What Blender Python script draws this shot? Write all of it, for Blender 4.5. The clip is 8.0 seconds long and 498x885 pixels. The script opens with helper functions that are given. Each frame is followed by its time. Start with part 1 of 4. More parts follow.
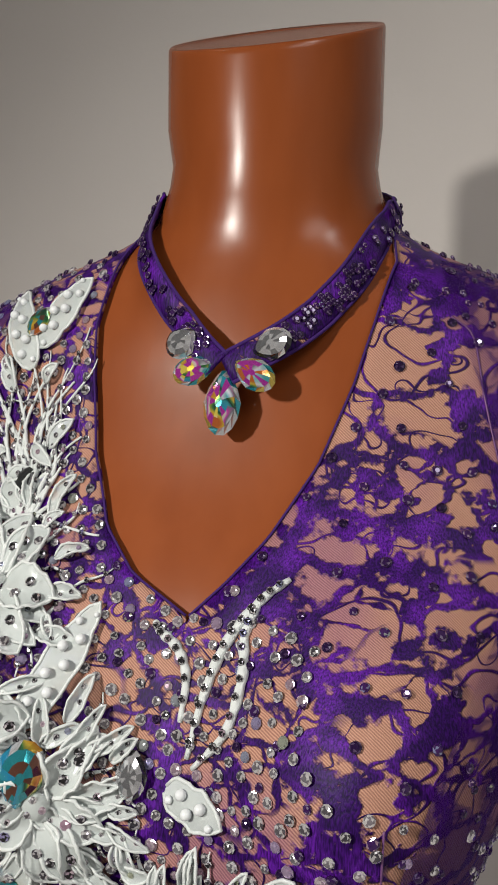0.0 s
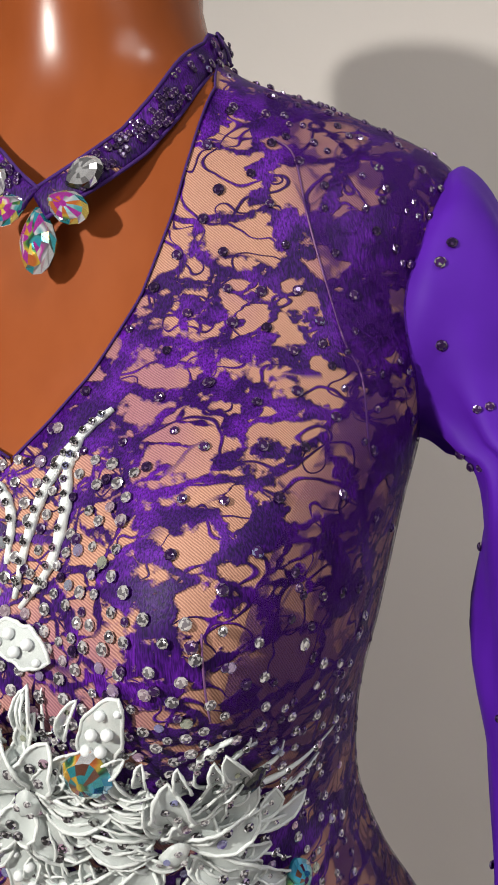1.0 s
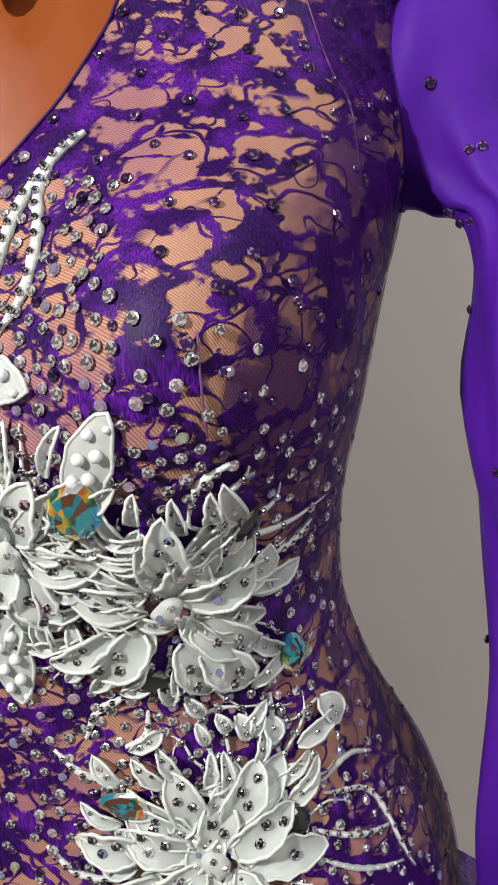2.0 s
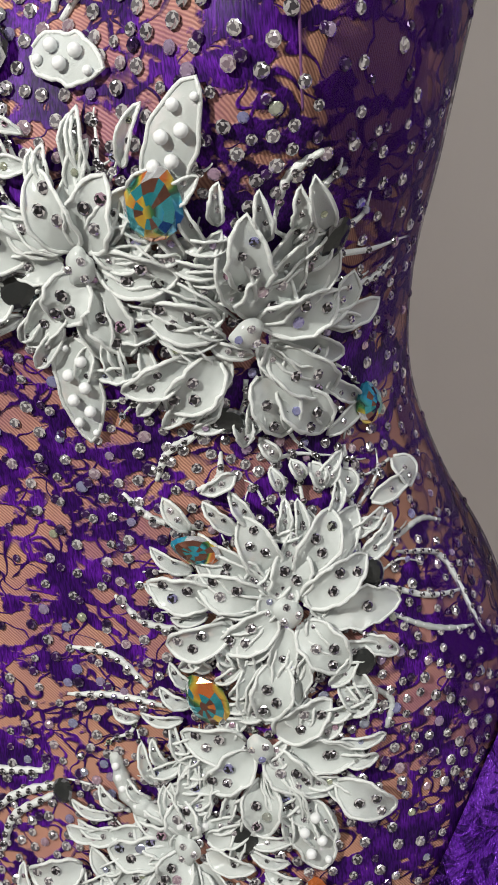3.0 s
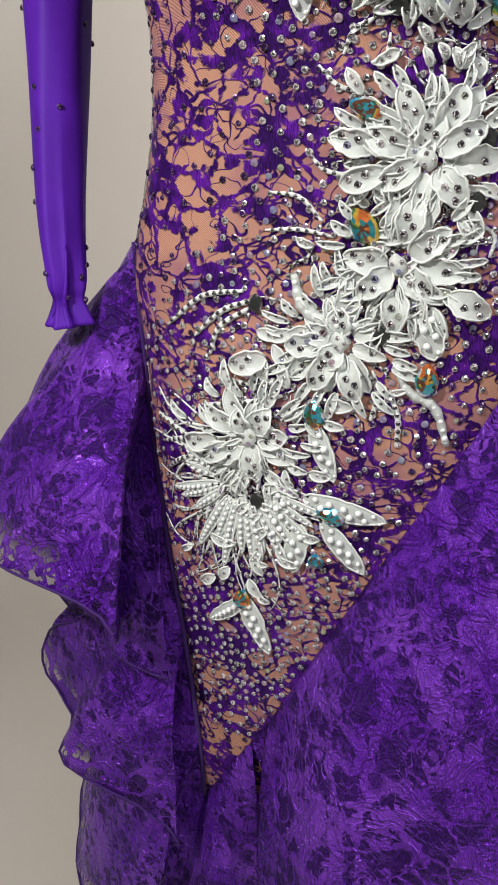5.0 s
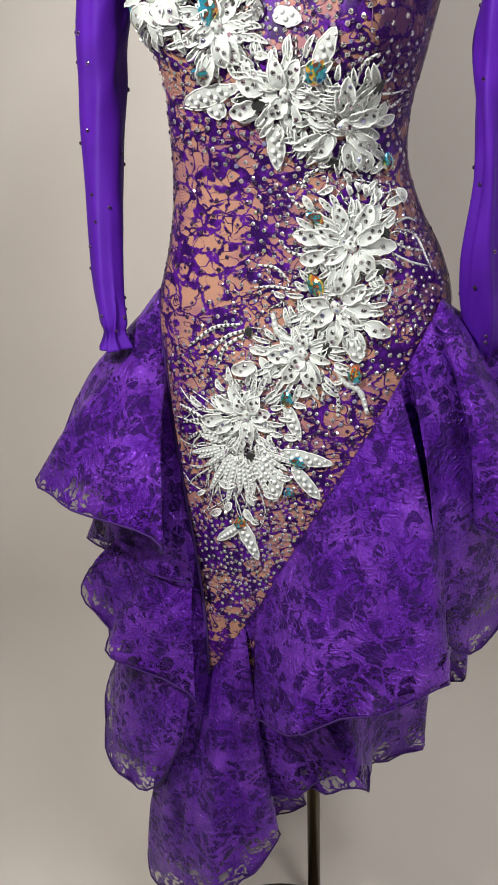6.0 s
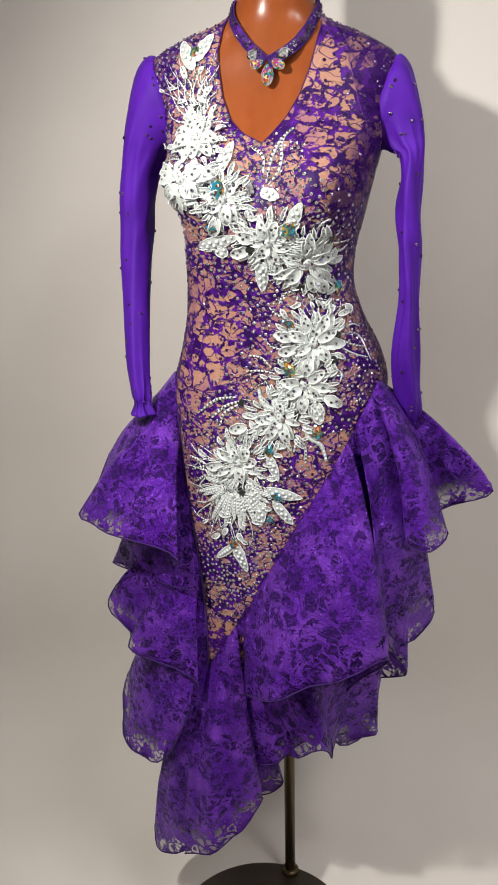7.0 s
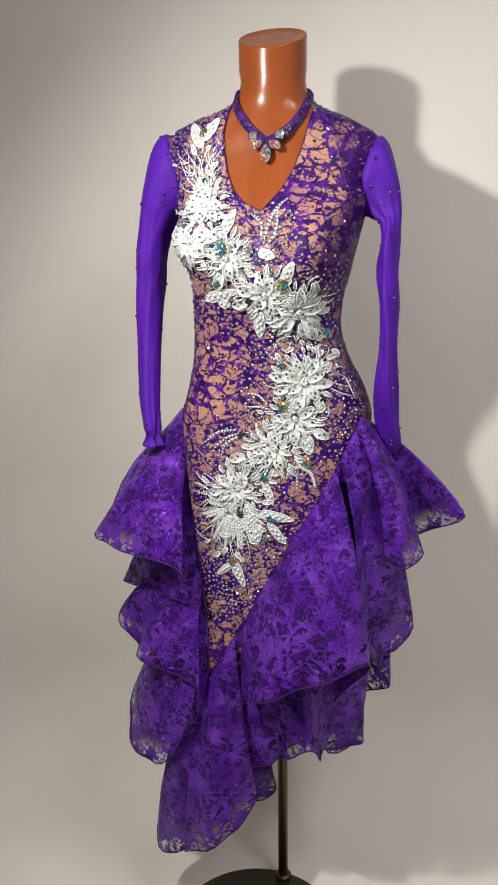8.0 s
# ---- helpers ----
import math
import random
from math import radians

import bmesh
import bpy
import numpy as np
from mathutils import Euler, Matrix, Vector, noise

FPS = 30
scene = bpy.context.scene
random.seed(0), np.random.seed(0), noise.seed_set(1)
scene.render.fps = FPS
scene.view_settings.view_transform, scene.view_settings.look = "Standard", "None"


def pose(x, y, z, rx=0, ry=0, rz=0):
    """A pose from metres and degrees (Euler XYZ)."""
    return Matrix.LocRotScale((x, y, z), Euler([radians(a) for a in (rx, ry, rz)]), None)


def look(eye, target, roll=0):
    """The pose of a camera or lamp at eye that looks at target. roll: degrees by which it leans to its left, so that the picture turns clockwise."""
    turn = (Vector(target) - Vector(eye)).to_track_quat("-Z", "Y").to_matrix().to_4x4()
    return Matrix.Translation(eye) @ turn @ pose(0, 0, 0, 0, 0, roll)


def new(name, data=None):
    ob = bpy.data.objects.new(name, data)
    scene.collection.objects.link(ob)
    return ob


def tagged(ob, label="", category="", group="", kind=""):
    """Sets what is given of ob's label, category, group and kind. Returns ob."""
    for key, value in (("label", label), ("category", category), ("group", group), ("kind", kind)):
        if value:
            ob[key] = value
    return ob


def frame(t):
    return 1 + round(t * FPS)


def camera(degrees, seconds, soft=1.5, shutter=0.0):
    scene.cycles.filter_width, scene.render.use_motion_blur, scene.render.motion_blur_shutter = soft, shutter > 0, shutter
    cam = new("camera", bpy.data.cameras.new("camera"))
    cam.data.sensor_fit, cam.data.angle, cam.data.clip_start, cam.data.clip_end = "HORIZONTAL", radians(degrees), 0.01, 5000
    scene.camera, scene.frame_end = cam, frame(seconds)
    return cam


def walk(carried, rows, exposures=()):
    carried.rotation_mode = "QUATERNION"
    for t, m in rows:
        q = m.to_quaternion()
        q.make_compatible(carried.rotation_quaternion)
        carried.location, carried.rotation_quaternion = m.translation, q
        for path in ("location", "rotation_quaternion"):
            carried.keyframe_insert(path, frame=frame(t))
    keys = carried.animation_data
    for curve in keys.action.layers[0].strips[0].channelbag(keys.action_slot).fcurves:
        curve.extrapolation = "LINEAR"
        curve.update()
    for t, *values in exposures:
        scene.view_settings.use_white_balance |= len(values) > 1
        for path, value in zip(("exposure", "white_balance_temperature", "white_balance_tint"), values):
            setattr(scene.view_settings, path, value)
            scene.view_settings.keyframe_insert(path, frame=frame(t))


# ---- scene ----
cam = camera(32.0, 8.0, soft=1.8)
PATH = [
    (0, (0.129, -0.443, 1.46), (-0.472, 1.452, 1.24), 0.9),
    (0.5, (0.167, -0.434, 1.433), (-0.399, 1.47, 1.202), -1.4),
    (1, (0.179, -0.423, 1.398), (-0.328, 1.491, 1.119), -3.0),
    (1.2, (0.18, -0.425, 1.383), (-0.315, 1.489, 1.08), -3.7),
    (2.3, (0.142, -0.42, 1.285), (-0.21, 1.506, 0.878), -4.0),
    (2.5, (0.137, -0.42, 1.271), (-0.229, 1.495, 0.823), -4.0),
    (3, (0.125, -0.424, 1.24), (-0.285, 1.453, 0.685), -3.8),
    (3.5, (0.097, -0.437, 1.212), (-0.341, 1.392, 0.534), -3.3),
    (4, (0.064, -0.468, 1.182), (-0.367, 1.315, 0.386), -3.1),
    (4.5, (0.078, -0.538, 1.158), (-0.427, 1.205, 0.317), -2.7),
    (5, (0.152, -0.634, 1.139), (-0.502, 1.068, 0.317), -2.6),
    (5.2, (0.167, -0.682, 1.149), (-0.45, 1.023, 0.305), -2.6),
    (6.3, (0.163, -1.087, 1.268), (-0.232, 0.731, 0.534), -2.0),
    (6.5, (0.18, -1.149, 1.282), (-0.213, 0.683, 0.584), -1.9),
    (7, (0.22, -1.32, 1.321), (-0.163, 0.546, 0.712), -1.3),
    (7.5, (0.255, -1.46, 1.342), (-0.136, 0.426, 0.802), -0.9),
    (8, (0.266, -1.482, 1.338), (-0.135, 0.412, 0.837), -0.8),
]
walk(cam, [(t, look(eye, target, roll)) for t, eye, target, roll in PATH], exposures=[(0, -0.95), (0.5, -0.65), (1.0, -0.4), (2.3, -0.42), (3.5, -0.62), (4.5, -0.4), (5.2, -0.2), (6.3, -0.13), (8, -0.16)])

# ---- light: one spot lamp from the left, three lamps at the ceiling, two of them as fill ----
world = bpy.data.worlds.new("world")
scene.world = world
world.use_nodes = True
world.node_tree.nodes["Background"].inputs[0].default_value = (0.8, 0.85, 1.0, 1)
world.node_tree.nodes["Background"].inputs[1].default_value = 0.035


def lamp(name, kind, place, aim, energy, color, size):
    data = bpy.data.lights.new(name, kind)
    data.energy, data.color = energy, color
    if kind == "SPOT":
        data.spot_size, data.spot_blend, data.shadow_soft_size = radians(120), 1.0, size
    else:
        data.shape, data.size = "DISK", size
    ob = new(name, data)
    ob.matrix_world = look(place, aim)
    return ob


lamp("spot_lamp", "SPOT", (-0.34, -0.86, 1.69), (0.52, 0.36, 0.46), 74, (1.0, 0.95, 0.88), 0.026)
lamp("ceiling_fill_light", "AREA", (-0.72, -0.58, 2.70), (-0.72, -0.58, 0), 2.5, (1.0, 0.98, 0.96), 0.14)
# two unseen fill lamps, placed to brighten the right side
lamp("ceiling_fill_light", "AREA", (0.95, -0.75, 2.70), (0.95, -0.75, 0), 12, (1.0, 0.98, 0.96), 0.3)
lamp("ceiling_fill_light", "AREA", (1.3, -1.5, 2.70), (1.3, -1.5, 0), 31, (1.0, 0.98, 0.96), 0.9)


# ---- materials ----
def material(name):
    m = bpy.data.materials.new(name)
    m.use_nodes = True
    n, l = m.node_tree.nodes, m.node_tree.links
    return m, n, l, n["Principled BSDF"]


def node(n, kind, **values):
    made = n.new(kind)
    for key, value in values.items():
        if key == "operation":
            made.operation = value
        elif key == "feature":
            made.feature = value
        elif key == "attribute_name":
            made.attribute_name = value
        else:
            made.inputs[key].default_value = value
    return made


def ramp(n, stops):
    r = n.new("ShaderNodeValToRGB")
    while len(r.color_ramp.elements) < len(stops):
        r.color_ramp.elements.new(0.5)
    for e, (p, c) in zip(r.color_ramp.elements, stops):
        e.position, e.color = p, (*c, 1) if len(c) == 3 else c
    return r


def math_node(n, l, op, a, b=None, clamp=False):
    m = n.new("ShaderNodeMath")
    m.operation, m.use_clamp = op, clamp
    for i, v in enumerate((a, b)):
        if v is None:
            continue
        if isinstance(v, (int, float)):
            m.inputs[i].default_value = v
        else:
            l.new(v, m.inputs[i])
    return m.outputs[0]


def mix_color(n, l, fac, a, b):
    m = n.new("ShaderNodeMix")
    m.data_type = "RGBA"
    for i, v in ((0, fac), (6, a), (7, b)):
        if isinstance(v, tuple):
            m.inputs[i].default_value = (*v, 1)
        elif isinstance(v, (int, float)):
            m.inputs[i].default_value = v
        else:
            l.new(v, m.inputs[i])
    return m.outputs[2]


def bump(n, l, p, height, strength, distance):
    b = node(n, "ShaderNodeBump", Strength=strength, Distance=distance)
    l.new(height, b.inputs["Height"])
    l.new(b.outputs[0], p.inputs["Normal"])


def wall_paint():
    m, n, l, p = material("warm white wall")
    t = n.new("ShaderNodeTexCoord")
    a = node(n, "ShaderNodeTexNoise", Scale=2.5, Detail=4.0)
    b = node(n, "ShaderNodeTexNoise", Scale=180.0, Detail=3.0)
    l.new(t.outputs["Object"], a.inputs["Vector"])
    l.new(t.outputs["Object"], b.inputs["Vector"])
    r = ramp(n, ((0.3, (0.63, 0.595, 0.56)), (0.7, (0.69, 0.655, 0.62))))
    l.new(a.outputs[0], r.inputs[0])
    l.new(r.outputs[0], p.inputs["Base Color"])
    p.inputs["Roughness"].default_value = 0.85
    bump(n, l, p, b.outputs[0], 0.12, 0.001)
    return m


def skin():
    m, n, l, p = material("brown lacquer")
    a = node(n, "ShaderNodeTexNoise", Scale=14.0, Detail=3.0)
    r = ramp(n, ((0.35, (0.200, 0.048, 0.012)), (0.65, (0.228, 0.058, 0.016))))
    l.new(a.outputs[0], r.inputs[0])
    l.new(r.outputs[0], p.inputs["Base Color"])
    b = node(n, "ShaderNodeTexNoise", Scale=60.0, Detail=2.0)
    bump(n, l, p, b.outputs[0], 0.05, 0.001)
    p.inputs["Roughness"].default_value = 0.25
    p.inputs["Specular IOR Level"].default_value = 0.22
    return m


def plain(name, color, roughness=0.5, metal=0.0, scale=60.0, vary=0.15, height=0.1):
    m, n, l, p = material(name)
    a = node(n, "ShaderNodeTexNoise", Scale=scale, Detail=4.0)
    r = ramp(n, ((0.3, tuple(c * (1 - vary) for c in color)), (0.7, tuple(min(1, c * (1 + vary)) for c in color))))
    l.new(a.outputs[0], r.inputs[0])
    l.new(r.outputs[0], p.inputs["Base Color"])
    p.inputs["Roughness"].default_value, p.inputs["Metallic"].default_value = roughness, metal
    bump(n, l, p, a.outputs[0], height, 0.001)
    return m


def lace_mask(n, l, cells, stretch, wide, dense, full=1.0):
    """1 on the purple lace, 0 in its holes: solid ragged flowers, outlines and curling vines."""
    t = n.new("ShaderNodeTexCoord")
    s = node(n, "ShaderNodeMapping", Scale=(1.0, 0.7, stretch), Rotation=(0, 0.3, 0))
    l.new(t.outputs["Object"], s.inputs["Vector"])

    def warp(source, scale, much, detail=2.0):
        w = node(n, "ShaderNodeTexNoise", Scale=scale, Detail=detail)
        l.new(source, w.inputs["Vector"])
        shift = node(n, "ShaderNodeVectorMath", operation="MULTIPLY_ADD")
        shift.inputs[1].default_value = (much, much, much)
        l.new(w.outputs["Color"], shift.inputs[0])
        l.new(source, shift.inputs[2])
        return shift.outputs[0]

    loose = warp(warp(s.outputs[0], cells * 0.7, 0.026), cells * 3.0, 0.006, 2.0)

    def noise_at(scale, detail, source):
        made = node(n, "ShaderNodeTexNoise", Scale=scale, Detail=detail)
        l.new(source, made.inputs["Vector"])
        return made.outputs[0]

    def soft_step(value, limit, width):
        """1 where value lies under the limit, with a soft edge."""
        gap = math_node(n, l, "SUBTRACT", limit, value)
        return math_node(n, l, "ADD", math_node(n, l, "DIVIDE", gap, width), 0.5, True)

    def line(scale, half, level, source):
        """Thin curling lines along a noise contour."""
        d = math_node(n, l, "ABSOLUTE", math_node(n, l, "SUBTRACT", noise_at(scale, 1.0, source), level))
        return soft_step(d, half, half * 0.8)

    rag = math_node(n, l, "SUBTRACT", noise_at(cells * 5.5, 3.0, s.outputs[0]), 0.5)

    # ribbons between large holes, swelling to solid flowers; here and there the holes are divided again
    swell = ramp(n, ((dense - 0.20, (0, 0, 0)), (dense - 0.06, (0.28, 0.28, 0.28)), (dense + 0.02, (1, 1, 1))))
    l.new(noise_at(cells * 0.62, 2.0, loose), swell.inputs[0])
    limit = math_node(n, l, "ADD", math_node(n, l, "MULTIPLY", swell.outputs[0], 0.26 * full), wide)

    def ribbons(scale, source):
        v = node(n, "ShaderNodeTexVoronoi", feature="DISTANCE_TO_EDGE", Scale=scale)
        l.new(source, v.inputs["Vector"])
        return soft_step(math_node(n, l, "ADD", v.outputs[0], math_node(n, l, "MULTIPLY", rag, 0.22)), limit, 0.035)

    again = soft_step(noise_at(cells * 0.45, 1.0, s.outputs[0]), 0.50, 0.03)
    ribbon = math_node(n, l, "MAXIMUM", ribbons(cells * 0.72, loose), math_node(n, l, "MULTIPLY", again, ribbons(cells * 1.45, warp(loose, cells * 0.5, 0.02))))

    # small ragged petals
    soft = warp(s.outputs[0], cells * 0.9, 0.012)
    f = node(n, "ShaderNodeTexVoronoi", feature="F1", Scale=cells * 1.25)
    l.new(soft, f.inputs["Vector"])
    petal_at = soft_step(math_node(n, l, "ADD", f.outputs["Distance"], math_node(n, l, "MULTIPLY", rag, 0.45)), 0.31 * full, 0.05)
    out = math_node(n, l, "MAXIMUM", ribbon, petal_at)
    out = math_node(n, l, "MAXIMUM", out, line(cells * 0.75, 0.010, 0.53, soft))
    out = math_node(n, l, "MAXIMUM", out, line(cells * 1.2, 0.009, 0.43, soft))
    return out, t, noise_at(cells * 0.35, 3.0, s.outputs[0])


def weave(n, l, t, scale):
    w = node(n, "ShaderNodeTexWave", Scale=scale, Distortion=2.2, Detail=2.0)
    w.inputs["Detail Scale"].default_value = 0.6
    w.bands_direction = "DIAGONAL"
    l.new(t.outputs["Object"], w.inputs["Vector"])
    return w.outputs["Fac"]


def satin(n, l, t, across, along):
    """Fine upright threads."""
    s = node(n, "ShaderNodeMapping", Scale=(across, across, along))
    l.new(t.outputs["Object"], s.inputs["Vector"])
    f = node(n, "ShaderNodeTexNoise", Scale=1.0, Detail=2.0)
    l.new(s.outputs[0], f.inputs["Vector"])
    r = ramp(n, ((0.36, (0, 0, 0)), (0.66, (1, 1, 1))))
    l.new(f.outputs[0], r.inputs[0])
    return r.outputs[0]


def bodice_lace(name="purple lace over nude mesh", dense=0.68):
    m, n, l, p = material(name)
    mask, t, big = lace_mask(n, l, 37.0, 1.32, 0.05, dense, 0.95)
    threads = weave(n, l, t, 400.0)
    nude = mix_color(n, l, threads, (0.27, 0.130, 0.096), (0.48, 0.262, 0.186))
    sheer = ramp(n, ((0.46, (0, 0, 0)), (0.62, (0.48, 0.48, 0.48))))
    l.new(big, sheer.inputs[0])
    nude = mix_color(n, l, sheer.outputs[0], nude, (0.16, 0.045, 0.15))
    grain = satin(n, l, t, 1500.0, 260.0)
    tone = node(n, "ShaderNodeTexNoise", Scale=70.0, Detail=4.0)
    l.new(t.outputs["Object"], tone.inputs["Vector"])
    deep = mix_color(n, l, grain, (0.008, 0.0008, 0.030), (0.034, 0.003, 0.110))
    lit = mix_color(n, l, grain, (0.026, 0.002, 0.085), (0.110, 0.011, 0.31))
    r = ramp(n, ((0.44, (0, 0, 0)), (0.62, (1, 1, 1))))
    l.new(tone.outputs[0], r.inputs[0])
    purple = mix_color(n, l, r.outputs[0], deep, lit)
    l.new(mix_color(n, l, mask, nude, purple), p.inputs["Base Color"])
    p.inputs["Roughness"].default_value = 0.48
    p.inputs["Specular IOR Level"].default_value = 0.14
    bare = math_node(n, l, "MULTIPLY", threads, math_node(n, l, "SUBTRACT", 1.0, mask))
    height = math_node(n, l, "ADD", mask, math_node(n, l, "MULTIPLY", math_node(n, l, "ADD", bare, math_node(n, l, "MULTIPLY", grain, 0.5)), 0.2))
    bump(n, l, p, height, 1.0, 0.0007)
    return m


def flounce_lace():
    m, n, l, p = material("purple lace organza")
    mask, t, big = lace_mask(n, l, 52.0, 1.1, 0.03, 0.60, 0.95)
    grain = satin(n, l, t, 1300.0, 240.0)
    fold = node(n, "ShaderNodeTexNoise", Scale=34.0, Detail=4.0, Distortion=2.6)
    l.new(t.outputs["Object"], fold.inputs["Vector"])
    ridge = math_node(n, l, "ABSOLUTE", math_node(n, l, "SUBTRACT", fold.outputs[0], 0.5))
    vein = ramp(n, ((0.0, (1, 1, 1)), (0.035, (0.35, 0.35, 0.35)), (0.10, (0, 0, 0))))
    l.new(ridge, vein.inputs[0])
    ground = mix_color(n, l, grain, (0.014, 0.0013, 0.058), (0.046, 0.005, 0.165))
    ground = mix_color(n, l, math_node(n, l, "MULTIPLY", vein.outputs[0], 0.5), ground, (0.11, 0.016, 0.36))
    r = ramp(n, ((0.42, (0, 0, 0)), (0.60, (1, 1, 1))))
    l.new(big, r.inputs[0])
    thread = mix_color(n, l, grain, (0.052, 0.005, 0.195), (0.16, 0.022, 0.52))
    # satin highlights put into the thread colour in random patches
    thread = mix_color(n, l, math_node(n, l, "MULTIPLY", r.outputs[0], 0.5), thread, (0.26, 0.07, 0.66))
    l.new(mix_color(n, l, mask, ground, thread), p.inputs["Base Color"])
    rough = ramp(n, ((0.0, (0.45, 0.45, 0.45)), (1.0, (0.28, 0.28, 0.28))))
    l.new(mask, rough.inputs[0])
    l.new(rough.outputs[0], p.inputs["Roughness"])
    p.inputs["Specular IOR Level"].default_value = 0.3
    p.inputs["Metallic"].default_value = 0.42
    rim = node(n, "ShaderNodeAttribute", attribute_name="border")
    hole = ramp(n, ((0.80, (0.97, 0.97, 0.97)), (0.93, (0.20, 0.20, 0.20))))
    l.new(rim.outputs["Fac"], hole.inputs[0])
    l.new(math_node(n, l, "MAXIMUM", mask, hole.outputs[0]), p.inputs["Alpha"])
    height = math_node(n, l, "ADD", math_node(n, l, "MULTIPLY", mask, 0.6), math_node(n, l, "ADD", math_node(n, l, "MULTIPLY", grain, 0.25), math_node(n, l, "MULTIPLY", vein.outputs[0], 0.9)))
    bump(n, l, p, height, 1.0, 0.0022)
    return m


def side_mesh():
    m, n, l, p = material("sheer purple mesh")
    mask, t, big = lace_mask(n, l, 36.0, 1.05, 0.03, 0.64)
    grain = node(n, "ShaderNodeTexNoise", Scale=420.0, Detail=3.0)
    l.new(mix_color(n, l, grain.outputs[0], (0.016, 0.002, 0.052), (0.070, 0.008, 0.20)), p.inputs["Base Color"])
    p.inputs["Roughness"].default_value = 0.5
    p.inputs["Specular IOR Level"].default_value = 0.1
    l.new(math_node(n, l, "ADD", math_node(n, l, "MULTIPLY", mask, 0.42), 0.18), p.inputs["Alpha"])
    bump(n, l, p, math_node(n, l, "ADD", mask, grain.outputs[0]), 0.6, 0.0008)
    return m


def stretch_cloth():
    m, n, l, p = material("violet stretch cloth")
    t = n.new("ShaderNodeTexCoord")
    a = node(n, "ShaderNodeTexNoise", Scale=25.0, Detail=6.0)
    l.new(t.outputs["Object"], a.inputs["Vector"])
    r = ramp(n, ((0.3, (0.056, 0.007, 0.24)), (0.7, (0.077, 0.010, 0.32))))
    l.new(a.outputs[0], r.inputs[0])
    l.new(r.outputs[0], p.inputs["Base Color"])
    p.inputs["Roughness"].default_value = 0.6
    p.inputs["Specular IOR Level"].default_value = 0.15
    bump(n, l, p, a.outputs[0], 0.3, 0.0006)
    return m


WALL, SKIN, LACE, FLOUNCE, CLOTH, SHEER = wall_paint(), skin(), bodice_lace(), flounce_lace(), stretch_cloth(), side_mesh()
CLOSE_LACE = bodice_lace("close purple lace", 0.48)
BRONZE = plain("dark bronze metal", (0.085, 0.06, 0.03), 0.35, 0.8)
BASE = plain("dark brown metal", (0.035, 0.026, 0.017), 0.45, 0.4)
BINDING = plain("dark purple thread", (0.032, 0.005, 0.105), 0.95, scale=400)
CEILING = plain("white ceiling", (0.75, 0.74, 0.72), 0.9)


# ---- building helpers ----
def mesh_object(name, bm, mats, parent=None, smooth=True, label=""):
    me = bpy.data.meshes.new(name)
    bmesh.ops.recalc_face_normals(bm, faces=bm.faces)
    for f in bm.faces:
        f.smooth = smooth
    bm.to_mesh(me)
    bm.free()
    for m in mats if isinstance(mats, (list, tuple)) else [mats]:
        me.materials.append(m)
    ob = new(name, me)
    ob.parent = parent
    if label:
        tagged(ob, label)
    return ob


def part(name, bm, mat, parent, label="", smooth=True):
    return mesh_object(name, bm, mat, parent, smooth, label)


def grid(bm, rows, closed=False, mat=0):
    """A sheet through rows of points."""
    vs = [[bm.verts.new(p) for p in r] for r in rows]
    for a, b in zip(vs, vs[1:]):
        k = len(a)
        for i in range(k if closed else k - 1):
            bm.faces.new((a[i], a[(i + 1) % k], b[(i + 1) % k], b[i])).material_index = mat
    return vs


def smooth_path(points, count):
    """Points evenly along a smooth curve through the given ones."""
    p = np.array(points, float)
    p = np.vstack([2 * p[0] - p[1], p, 2 * p[-1] - p[-2]])
    out = []
    for s in np.linspace(0, len(p) - 3 - 1e-6, count):
        i = int(s)
        t = s - i
        a, b, c, d = p[i : i + 4]
        out.append(0.5 * (2 * b + (c - a) * t + (2 * a - 5 * b + 4 * c - d) * t**2 + (3 * b - a - 3 * c + d) * t**3))
    return out


def tube(bm, path, radius, sides=6, mat=0):
    """A cord along a path; radius: a number or one for each point."""
    pts = [Vector(p) for p in path]
    rows = []
    for i, p in enumerate(pts):
        way = (pts[min(i + 1, len(pts) - 1)] - pts[max(i - 1, 0)]).normalized()
        u = way.cross((0.13, 0.97, 0.21)).normalized()
        v = way.cross(u)
        r = radius if isinstance(radius, (int, float)) else radius[i]
        rows.append([p + r * (math.cos(2 * math.pi * k / sides) * u + math.sin(2 * math.pi * k / sides) * v) for k in range(sides)])
    vs = grid(bm, rows, True, mat)
    bm.faces.new(vs[0][::-1]).material_index = mat
    bm.faces.new(vs[-1]).material_index = mat


# ---- the room ----
bm = bmesh.new()
R, WY = 0.30, 0.36
profile = [(-4.0, 0.0), (-1.5, 0.0), (-0.5, 0.0)] + [(WY - R + R * math.sin(a), R - R * math.cos(a)) for a in np.linspace(0, math.pi / 2, 14)] + [(WY, 1.0), (WY, 1.8), (WY, 2.8)]
grid(bm, [[(x, y, z) for x in np.linspace(-2.6, 2.6, 9)] for y, z in profile])
back = mesh_object("backdrop", bm, WALL)
back.modifiers.new("thick", "SOLIDIFY").thickness = 0.05
back.modifiers["thick"].offset = 1
tagged(back, "warm white seamless studio wall curving into the floor", "wall", kind="structure")


def slab(name, lo, hi, mat, label, category):
    b = bmesh.new()
    bmesh.ops.create_cube(b, size=1, matrix=Matrix.LocRotScale((Vector(lo) + Vector(hi)) / 2, None, Vector(hi) - Vector(lo)))
    return tagged(mesh_object(name, b, mat, smooth=False), label, category, kind="structure")


